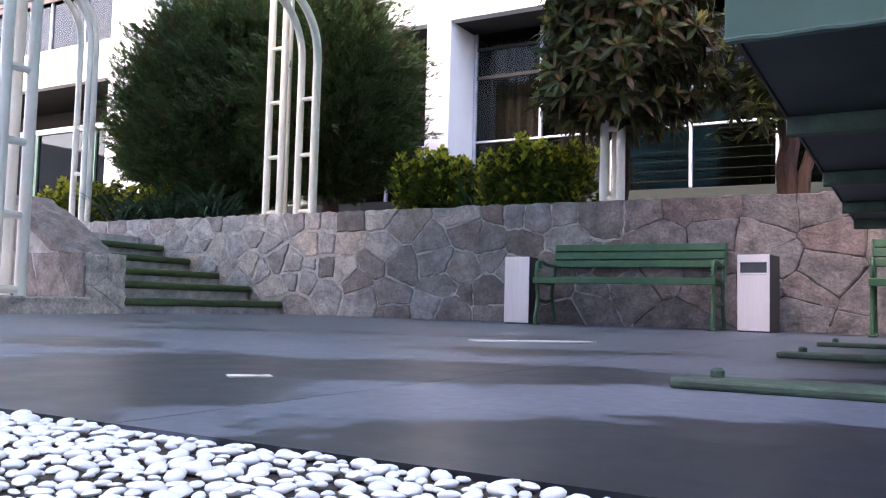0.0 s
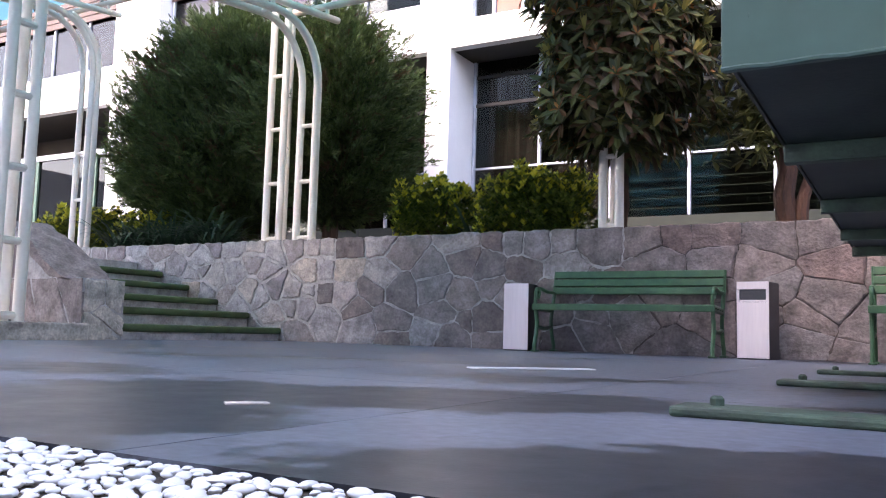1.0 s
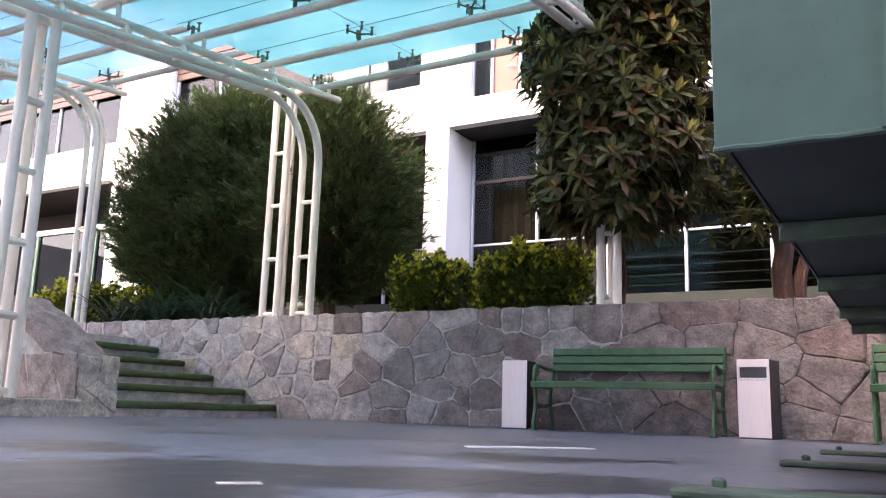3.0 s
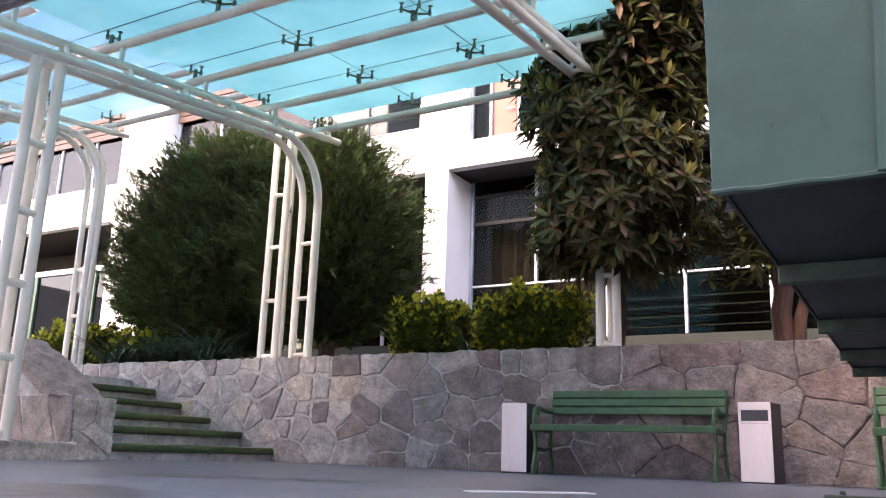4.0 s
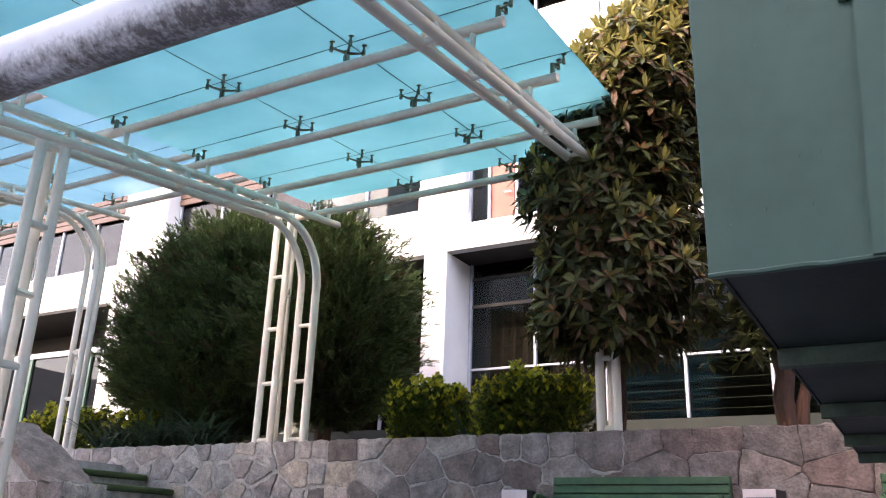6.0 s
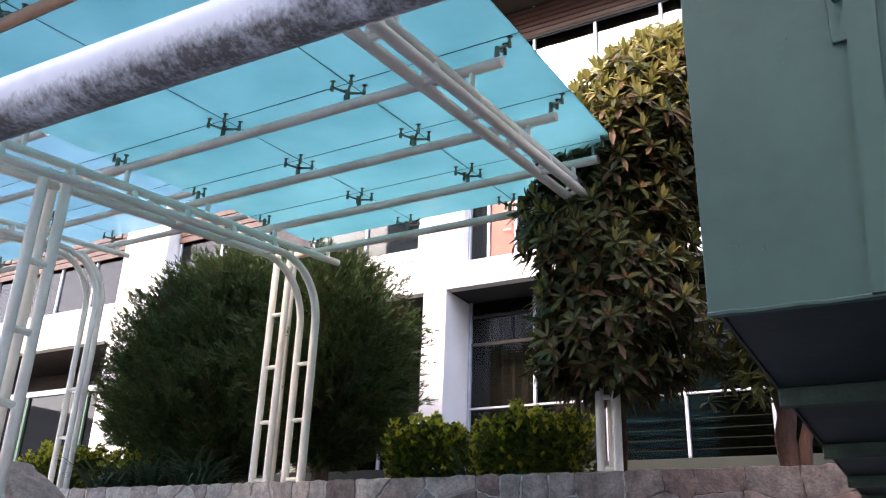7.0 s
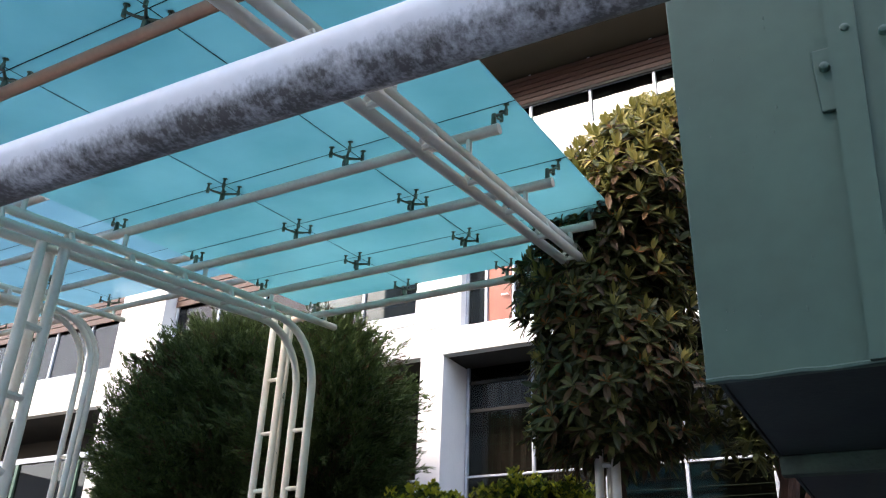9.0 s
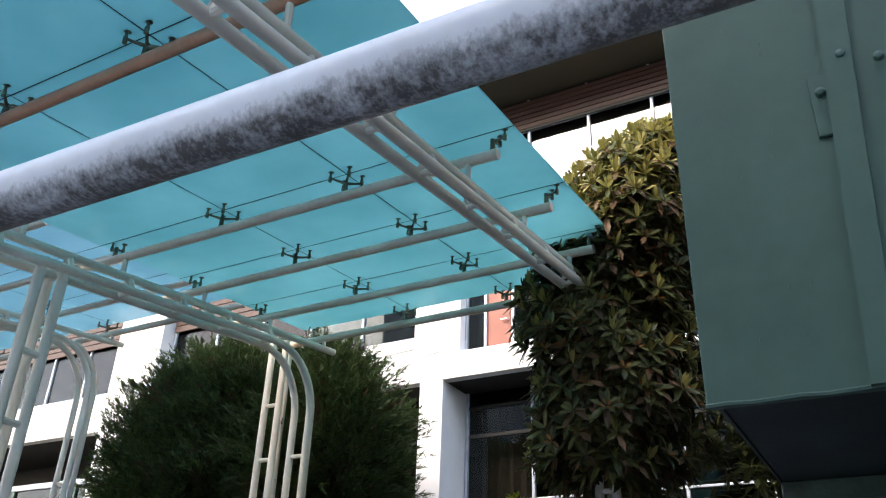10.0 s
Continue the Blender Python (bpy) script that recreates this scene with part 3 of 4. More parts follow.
def truss(x, half, y0, lift=0.0):
    """Two lower chords and one upper chord that run out, bend and come down to the wall as a post of three tubes."""
    for s in (-1, 1):
        pts = [(x + s * half, y0, BEAM(y0) + lift)] + arc(x + s * half, 8.12, 7.30, WALL_TOP, lift)
        part("chord", tube(pts, R), "cream", pergola, smooth=True)
    part("top_chord", tube([(x, y0, BEAM(y0) + 0.20 + lift), (x, 8.64, BEAM(8.64) + 0.16 + lift)], R), "cream", pergola, smooth=True)
    part("back_tube", tube([(x - 0.03, p[1] + 0.21, p[2] + 0.08) for p in arc(x, 8.12, 7.30, WALL_TOP, lift)[2:-1]] + [(x - 0.03, 8.33, WALL_TOP)], R), "cream", pergola, smooth=True)
    y = y0 + 0.52
    while y < 7.5:
        part("tie", tube([(x - half, y, BEAM(y) + lift), (x + half, y, BEAM(y) + lift)], 0.026, 8), "cream", pergola, smooth=True)
        for s in (-1, 1):
            part("strut", tube([(x + s * half, y, BEAM(y) + lift), (x, y + 0.02, BEAM(y) + 0.19 + lift)], 0.027, 8), "cream", pergola, smooth=True)
        y += 0.72
    rungs("rung", (x - half, 8.12), (x + half, 8.12), WALL_TOP + 0.04, 3.2, 0.707)


truss(-6.61, 0.118, 1.0)
truss(-2.67, 0.085, 1.0)
truss(-10.93, 0.11, 1.0, LIFT)
truss(-15.1, 0.11, 1.0, LIFT)
# straight post beside the bend
for x, y in ((-7.235, 8.12), (-7.01, 8.12), (-7.13, 8.34)):
    part("straight_post", tube([(x, y, WALL_TOP), (x, y, 4.28)], R), "cream", pergola, smooth=True)
rungs("rung", (-7.235, 8.12), (-7.01, 8.12), WALL_TOP + 0.04, 3.9, 0.707)
# near post, its two front tubes under one chord and the third under the other
for x, y in ((-6.54, 4.12), (-6.54, 4.36), (-6.77, 4.37)):
    part("near_post", tube([(x, y, 0.15), (x, y, BEAM(y))], 0.05), "cream", pergola, smooth=True)
rungs("rung", (-6.54, 4.12), (-6.54, 4.36), 0.2, 3.1, 0.62, 0.034)
for y in PURLIN_Y:
    for xa, xb, up, beams in ((-7.25, -2.40, 0.0, (-6.61, -2.67)), (-17.5, -8.14, LIFT, (-15.1, -10.93))):
        z = SEAT(y) - 0.045 + up
        # the two nearest purlins take a salmon tone
        part("purlin", tube([(xa, y, z), (xb, y, z)], 0.047), "salmon" if y < 3 else "blush", pergola, smooth=True)
        for x in beams:
            part("purlin_stub", tube([(x, y, BEAM(y) + 0.2 + up), (x, y, z)], 0.026, 8), "cream", pergola, smooth=True)

# glass canopies: one over the court, one a step higher over the stairs
SPIDER_X = [-2.45 - 1.45 * k for k in range(4)]
SPIDER_UP = [-8.2 - 1.45 * k for k in range(6)]
GZ = lambda y: SEAT(y) + 0.185
ys = [0.5, *PURLIN_Y]
slope = 0.10
for name, xs, up, glass, label in (("glass_canopy", [-2.26, *SPIDER_X[1:3], -7.07], 0.0, "canopy", "sloping canopy of frosted teal glass panels with dark joints"),
                                   ("glass_canopy", [-8.02, *SPIDER_UP[1:]], LIFT, "canopyblue", "higher canopy of blue-green glass panels over the steps")):
    canopy = thing(name, ((xs[0] + xs[-1]) / 2, 5, GZ(5) + up), label, "canopy", "glass canopies")
    rows_y = ys[:-1] + [8.53]
    for xa, xb in zip(xs, xs[1:]):
        for ya, yb in zip(rows_y, rows_y[1:]):
            g = 0.005
            v = [(x, y, GZ(y) + dz + up) for dz in (0, 0.012) for x, y in ((xa - g, ya + g), (xb + g, ya + g), (xb + g, yb - g), (xa - g, yb - g))]
            part("glass_panel", (v, [(0, 1, 2, 3), (7, 6, 5, 4), (0, 4, 5, 1), (1, 5, 6, 2), (2, 6, 7, 3), (3, 7, 4, 0)]), glass, canopy)
    for x in xs[1:-1]:
        part("joint_seal", tube([(x, y, GZ(y) + 0.006 + up) for y in (rows_y[0], rows_y[-1])], 0.0075, 6), "seal", canopy)
    for y in rows_y[1:-1]:
        part("joint_seal", tube([(x, y, GZ(y) + 0.006 + up) for x in (xs[0], xs[-1])], 0.0075, 6), "seal", canopy)


def spider(arms):
    """A glass clamp: a stem, arms and a round pad on each."""
    s = thing("glass_clamp", (0, 0, 0), "dark metal spider clamp with round pads", "clamp", "canopy clamps")
    part("stem", tube([(0, 0, 0), (0, 0, 0.11)], [0.025, 0.021], 10), "fitting", s, smooth=True)
    for ax, ay in arms:
        part("arm", tube([(0, 0, 0.09), (ax * 0.6, ay * 0.6, 0.105), (ax, ay, 0.12)], [0.016, 0.011, 0.010], 8), "fitting", s, smooth=True)
        z = 0.11 + ay * slope
        part("pad", tube([(ax, ay, z - 0.02), (ax, ay, z + 0.03), (ax, ay, z + 0.031), (ax, ay, z + 0.075), (ax, ay, z + 0.08), (ax, ay, z + 0.098)], [0.017, 0.017, 0.011, 0.011, 0.027, 0.030], 12), "fitting", s, smooth=True)
    return s


d = 0.10
full, end = spider([(d, d), (-d, d), (d, -d), (-d, -d)]), spider([(0.02, d), (d, 0.02)])
first = {}
for xs, up in ((SPIDER_X, 0.0), (SPIDER_UP, LIFT)):
    for y in PURLIN_Y[1:]:
        for k, x in enumerate(xs):
            src = end if k == 0 or (up == 0 and k == 3) else full
            m = pose(x, y, SEAT(y) - 0.005 + up, 0, 0, 90 if k == 3 and up == 0 else 0)
            if src not in first:
                first[src] = True
                src.matrix_basis = m
            else:
                copy_thing(src, m)

# ---- steps, flank wall and pier ----
steps = thing("stair", (-7.8, 7, 0), "stone steps with rounded green-painted treads beside the wall", "stairs", kind="structure")
NOSE = ((-6.78, 0.155), (-7.30, 0.335), (-7.84, 0.50), (-8.37, 0.685), (-8.88, 0.865))
for i, (x, z) in enumerate(NOSE):
    part("riser_block", box(-10.5, x - 0.03, 5.4 + 0.0, 7.98, (z - 0.19) if i else -0.05, z - 0.03), "mortar", steps)
    part("tread", box(x - 0.5, x + 0.02, 5.45, 7.975 - 0.0, z - 0.075, z + 0.004, 0.028), "tread", steps, "rounded green-painted tread nosing", smooth=True)
part("landing", box(-14, -9.4, 5.4, 7.98, 0.7, 1.0), "mortar", steps)
flank = thing("flank_wall", (-7.5, 5.2, 0), "rough stone pier and sloping flank wall beside the steps", "stone wall", kind="structure")
part("core", prism([(-6.56, -0.05), (-6.56, 0.56), (-6.85, 0.57), (-7.65, 1.02), (-9.0, 1.2), (-12, 1.25), (-12, -0.05)], 4.98, 5.44), "mortar", flank)
part("plinth", box(-12, -6.42, 3.9, 4.975, -0.05, 0.15, 0.02), "pale", flank, "pale stone plinth")
rock_v, rock_f = prism([(-6.72, 0.575), (-6.95, 0.68), (-7.3, 0.93), (-7.7, 1.12), (-9.0, 1.27), (-12, 1.3), (-12, 1.2), (-9.0, 1.15), (-7.65, 0.99), (-6.9, 0.565)], 4.9, 5.46)
rock = bmesh.new()
rock_verts = [rock.verts.new(q) for q in rock_v]
for q in rock_f:
    rock.faces.new([rock_verts[i] for i in q])
bmesh.ops.triangulate(rock, faces=rock.faces)
for _ in range(4):
    bmesh.ops.subdivide_edges(rock, edges=[e for e in rock.edges if e.calc_length() > 0.12], cuts=1)
for q in rock.verts:
    q.co += 0.05 * noise.noise_vector(q.co * 3.5) + 0.022 * noise.noise_vector(q.co * 11)
part("cap_rock", rock, "stone", flank, "worn sloping cap stone", smooth=True)

# ---- bench ----
def slat(x0, x1, y, z, h, t, tilt=0.0):
    bm = box(x0, x1, -t / 2, t / 2, -h / 2, h / 2, 0.006)
    bm.transform(pose(0, y, z, tilt))
    return bm


def iron_side(bm_pts, r):
    bm = bmesh.new()
    for pts in bm_pts:
        tube(pts, r, 8, bm)
    return bm


def bench(width):
    b = thing("park_bench", (0, 0, 0), "green-painted slatted park bench with ornate cast-iron sides", "bench", "courtyard benches")
    w = width / 2
    for z, y in ((0.765, 0.285), (0.685, 0.265), (0.605, 0.245)):
        part("back_slat", slat(-w, w, y, z, 0.07, 0.026, -12), "green", b)
    for k in range(5):
        part("seat_slat", slat(-w - 0.02, w + 0.02, -0.20 + 0.085 * k, 0.445 - 0.006 * k, 0.026, 0.07), "green", b)
    part("front_slat", slat(-w - 0.02, w + 0.02, -0.245, 0.425, 0.06, 0.024), "green", b)
    for s in (-1, 1):
        x = s * (w - 0.005)
        side = iron_side([
            [(x, -0.23, 0.0), (x, -0.245, 0.06), (x, -0.20, 0.16), (x, -0.18, 0.28), (x, -0.22, 0.42)],
            [(x, 0.24, 0.0), (x, 0.25, 0.06), (x, 0.19, 0.18), (x, 0.17, 0.30), (x, 0.21, 0.44), (x, 0.27, 0.62), (x, 0.305, 0.80)],
            [(x, -0.23, 0.41), (x, 0.21, 0.40)],
            [(x, -0.19, 0.24), (x, 0.0, 0.22), (x, 0.18, 0.24)],
        ], 0.019)
        part("iron_side", side, "green", b, smooth=True)
        scroll = [(x, -0.18 + 0.055 * math.cos(a) * (1 - a / 14), 0.55 + 0.055 * math.sin(a) * (1 - a / 14)) for a in (0.5 * k for k in range(15))]
        part("armrest", iron_side([[(x, -0.21, 0.43), (x, -0.235, 0.50), (x, -0.20, 0.60), (x, -0.10, 0.61), (x, 0.05, 0.585), (x, 0.24, 0.585)], scroll], 0.017), "green", b, smooth=True)
        for y in (-0.23, 0.24):
            part("foot", box(x - 0.03, x + 0.03, y - 0.045, y + 0.045, 0, 0.018, 0.005), "green", b)
    return b


seat = bench(1.66)
seat.matrix_basis = pose(-2.36, 7.66, 0.0)
copy_thing(seat, pose(0.52, 7.5, 0.0))

# ---- bins ----
def bin_box(w, dpt, h, slot):
    b = thing("waste_bin", (0, 0, 0), "tall square brushed-steel waste bin" + (" with an open slot" if slot else ""), "bin", "steel bins")
    body = box(-w / 2, w / 2, -dpt / 2, dpt / 2, 0.0, h, 0.006)
    # same steel as the front, its darker sides painted in as shade
    part("body", body, "steelshade", b)
    t = 0.012
    y0, y1 = -dpt / 2 - t, -dpt / 2 - 0.001
    if slot:
        part("front_panel", box(-w / 2, w / 2, y0, y1, 0.012, h * 0.735, 0.003), "steel", b, "bright brushed-steel front")
        part("front_header", box(-w / 2, w / 2, y0, y1, h * 0.90, h, 0.003), "steel", b)
        for s in (-1, 1):
            part("front_stile", box(*sorted((s * w / 2, s * (w / 2 - 0.022))), y0, y1, h * 0.735, h * 0.90), "steel", b)
        part("slot_flap", box(-w / 2 + 0.024, w / 2 - 0.024, y1 - 0.004, y1 - 0.001, h * 0.74, h * 0.765), "steel", b)
    else:
        part("front_panel", box(-w / 2, w / 2, y0, y1, 0.012, h, 0.003), "steel", b, "bright brushed-steel front")
    return b


bin_box(0.27, 0.27, 0.66, True).matrix_basis = pose(-1.19, 7.62, 0.0, 0, 0, -9)
bin_box(0.255, 0.25, 0.655, False).matrix_basis = pose(-3.42, 7.62, 0.0, 0, 0, 3)

# ---- raised green cabinet, its feet, and the rail near the pebbles ----
cab = thing("steel_cabinet", (0.4, 2.0, 0), "long green-painted steel cabinet raised on legs with base plates", "cabinet")
CY = 1.86
# width and height run on out of view to keep skylight off the wall
part("front_panel", box(-0.362, 5.0, CY, CY + 0.03, 0.75, 6.4, 0.004), "boxgreen", cab, "green painted sheet-steel panel with drips")
# underside and side in a darker green, shade painted into the colour
part("body", box(-0.352, 5.0, CY + 0.031, 6.1, 0.79, 6.4, 0.004), "boxshade", cab)
part("side_sheet", box(-0.362, -0.354, CY + 0.031, 6.1, 0.785, 6.4), "boxshade", cab)
for y in (2.83, 4.0, 5.1, 6.05):
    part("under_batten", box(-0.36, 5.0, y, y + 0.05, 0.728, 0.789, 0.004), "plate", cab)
part("cover_strip", prism([(-0.027, 0.752), (0.03, 0.752), (0.152, 2.55), (0.072, 2.55)], CY - 0.022, CY - 0.001), "boxgreen", cab)
part("hinge_plate", box(-0.024, 0.02, CY - 0.012, CY - 0.001, 1.37, 1.55, 0.003), "boxgreen", cab)
for x, z in ((0.061, 1.586), (0.0, 1.49), (0.14, 1.55)):
    part("rivet", tube([(x, CY - 0.031, z), (x, CY - 0.028, z), (x, CY - 0.015, z)], [0.004, 0.010, 0.013], 10), "boxgreen", cab, smooth=True)
rng = random.Random(4)
for k in range(22):
    x, z, r = rng.uniform(-0.34, -0.1), rng.uniform(0.8, 1.9), rng.uniform(0.0012, 0.003)
    part("paint_drip", tube([(x, CY, z), (x, CY - 0.0005, z - 0.006), (x, CY + 0.0005, z - 0.012)], [r * 0.5, r, r * 0.7], 6), "boxgreen", cab, smooth=True)
part("weld_bead", tube([(-0.362 + 0.05 * k, CY - 0.001, 0.751 + 0.002 * math.sin(k * 2.1)) for k in range(20)], 0.006, 6), "boxgreen", cab, smooth=True)
for y in (1.84, 3.35, 4.75):
    part("base_plate", box(-0.45, 1.5, y - 0.09, y + 0.05, 0.0, 0.022, 0.007), "plate", cab, "green base plate bolted to the paving")
    part("bolt", tube([(-0.37, y, 0.01), (-0.37, y, 0.036), (-0.37, y, 0.042)], [0.015, 0.015, 0.009], 8), "plate", cab, smooth=True)
    for x in (1.2, 4.6):
        part("leg", box(x, x + 0.08, y - 0.04, y + 0.04, 0.0 if x > 2 else 0.02, 0.79), "boxgreen", cab)

rail = thing("rail", (0, 0.634, 0.8), "thick white-painted steel rail with black grime and painted shade underneath", "handrail")
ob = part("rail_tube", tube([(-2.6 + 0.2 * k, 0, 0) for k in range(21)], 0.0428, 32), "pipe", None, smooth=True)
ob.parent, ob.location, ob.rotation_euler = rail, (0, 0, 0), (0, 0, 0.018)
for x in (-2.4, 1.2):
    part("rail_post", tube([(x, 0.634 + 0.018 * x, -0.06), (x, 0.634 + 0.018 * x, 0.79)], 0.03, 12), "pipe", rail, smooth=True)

# ---- litter ----
strip = box(-0.31, 0.31, -0.05, 0.05, 0.0, 0.006, 0.002)
strip.transform(pose(-1.56, 3.62, 0.0, 0, 0, 50))
tagged(part("plastic_strip", strip, "white"), "thin white strip lying on the wet paving", "strip")
scrap = box(-0.045, 0.045, -0.02, 0.02, 0.0, 0.004, 0.0015)
scrap.transform(pose(-1.21, 1.33, 0.0, 0, 0, 50))
tagged(part("paper_scrap", scrap, "pale"), "small white scrap of paper on the wet paving", "paper")

# ---- plants ----
def rot_to(d):
    return Vector((0, 0, 1)).rotation_difference(Vector(d).normalized()).to_matrix()


def limb(bm, a, b, r0, r1, rnd, n=5):
    a, b = Vector(a), Vector(b)
    pts = [a.lerp(b, k / n) + Vector((rnd.uniform(-1, 1), rnd.uniform(-1, 1), 0)) * 0.04 * (0 < k < n) for k in range(n + 1)]
    tube(pts, [r0 + (r1 - r0) * k / n for k in range(n + 1)], 8, bm)
    return pts[-1]


def cypress(at, rx, ry, z0, z1, seed, count, label):
    """A dense juniper: trunk, limbs and thousands of feathery sprays with an uneven outline."""
    rnd = random.Random(seed)
    t = thing("juniper_tree", at, label, "tree", "junipers behind the wall")
    x, y, zb = at
    bm = bmesh.new()
    limb(bm, at, (x + 0.1, y, z1 - 0.8), 0.13, 0.03, rnd, 8)
    for k in range(26):
        a, h = rnd.uniform(0, 6.28), rnd.uniform(0.15, 0.8)
        z = zb + (z1 - zb) * h
        limb(bm, (x, y, z), (x + math.cos(a) * rx * 0.8, y + math.sin(a) * ry * 0.8, z + rnd.uniform(0.1, 0.7)), 0.035, 0.008, rnd)
    part("trunk", bm, "bark", t, smooth=True)
    lumps = [(rnd.uniform(0, 6.28), rnd.uniform(-1, 1), rnd.uniform(0.12, 0.32), rnd.uniform(-0.30, 0.22)) for _ in range(60)]
    sets = {"cypress": ([], []), "cypdry": ([], [])}

    def shell(a, u, rad):
        s = 1.0
        for la, lu, lw, lh in lumps:
            da = math.atan2(math.sin(a - la), math.cos(a - la))
            s += lh * math.exp(-((da / lw) ** 2 + ((u - lu) / lw) ** 2))
        prof = max(0.0, 1 - abs(u) ** 1.7) ** 0.62 if u > 0 else max(0.0, 1 - abs(u) ** 2.2) ** 0.5
        return Vector((x + rx * prof * rad * s * math.cos(a), y + ry * prof * rad * s * math.sin(a), z0 + (z1 - z0) * (0.44 + (0.56 if u > 0 else 0.44) * u)))

    def spray(p, out, ln, wide, dry):
        """A stem blade with paired side blades."""
        v, f = sets["cypdry" if dry else "cypress"]
        side = Matrix.Rotation(rnd.uniform(0, 6.28), 3, out) @ out.orthogonal().normalized()
        for k in range(7):
            q = p + out * ln * (k / 7)
            for sg in (-1, 1):
                tip = q + (side * sg * 0.75 + out * 0.8) * ln * 0.42 * (1 - k / 9)
                i = len(v)
                v.extend((q - out * wide, q + out * wide, tip))
                f.append((i, i + 1, i + 2))
        i = len(v)
        v.extend((p - side * 0.008, p + side * 0.008, p + out * ln * 1.15))
        f.append((i, i + 1, i + 2))

    def jitter(k):
        return Vector((rnd.gauss(0, k), rnd.gauss(0, k), rnd.gauss(0, k)))

    # an inner mass, then boughs that stand out of it
    for _ in range(count // 9):
        a, u = rnd.uniform(0, 6.28), rnd.uniform(-1, 1)
        p = shell(a, u, rnd.uniform(0.3, 0.8))
        spray(p, (Vector((math.cos(a), math.sin(a), 0.4)) + jitter(0.5)).normalized(), rnd.uniform(0.25, 0.45), 0.03, rnd.random() < 0.1)
    boughs = count // 46
    for _ in range(boughs):
        a, u = rnd.uniform(0, 6.28), rnd.uniform(-0.98, 1) ** 1
        c = shell(a, u, rnd.uniform(0.74, 1.0))
        bough = (Vector((math.cos(a), math.sin(a), 0.5 + 0.5 * max(u, 0))) + jitter(0.28)).normalized()
        ln, dry = rnd.uniform(0.25, 0.62), rnd.random() < 0.05
        for k in range(40):
            h = rnd.random()
            p = c + bough * ln * h + jitter(0.075 * (1.15 - h))
            spray(p, (bough + jitter(0.38)).normalized(), rnd.uniform(0.07, 0.15) * (1.2 - 0.4 * h), 0.0045, dry or rnd.random() < 0.02)
    # thin wisps that stand out of the outline
    for _ in range(count // 260):
        a, u = rnd.uniform(0, 6.28), rnd.uniform(-0.4, 1)
        c = shell(a, u, 0.97)
        bough = (Vector((math.cos(a), math.sin(a), 0.35 + 0.9 * max(u, 0))) + jitter(0.25)).normalized()
        ln = rnd.uniform(0.3, 0.62)
        for k in range(16):
            h = k / 16
            spray(c + bough * ln * h + jitter(0.03 * (1.1 - h)), (bough + jitter(0.45)).normalized(), rnd.uniform(0.07, 0.14) * (1.2 - 0.5 * h), 0.004, False)
    for k, (v, f) in sets.items():
        if v:
            tagged(part("crown" if k == "cypress" else "dry_foliage", ([tuple(q) for q in v], f), k, t), kind="stuff")


cypress((-9.75, 10.0, 1.16), 2.62, 1.35, 1.62, 5.0, 5, 56000, "dense dark green juniper with feathery sprays")
cypress((-7.4, 9.7, 1.16), 1.18, 1.1, 1.72, 4.62, 6, 26000, "dense green juniper with a rounded feathery crown")


def leaf_geo(v, f, base, direction, up, length, width, droop):
    """A broad leaf: folded along its midrib and bent downwards."""
    d = Vector(direction).normalized()
    s = d.cross(Vector(up)).normalized()
    u = s.cross(d)
    i = len(v)
    rows = ((0.0, 0.12, 0), (0.35, 0.85, 0.02), (0.7, 1.0, -0.05), (1.0, 0.05, -0.3))
    for t, w, z in rows:
        c = base + d * length * t + Vector((0, 0, -1)) * droop * length * t * t + u * z * length * 0.2
        for sg in (-1, 0, 1):
            v.append(c + s * sg * width * 0.5 * w + u * (abs(sg) * 0.12 * width))
    for r in range(3):
        for k in range(2):
            a = i + r * 3 + k
            f.append((a, a + 1, a + 4, a + 3))


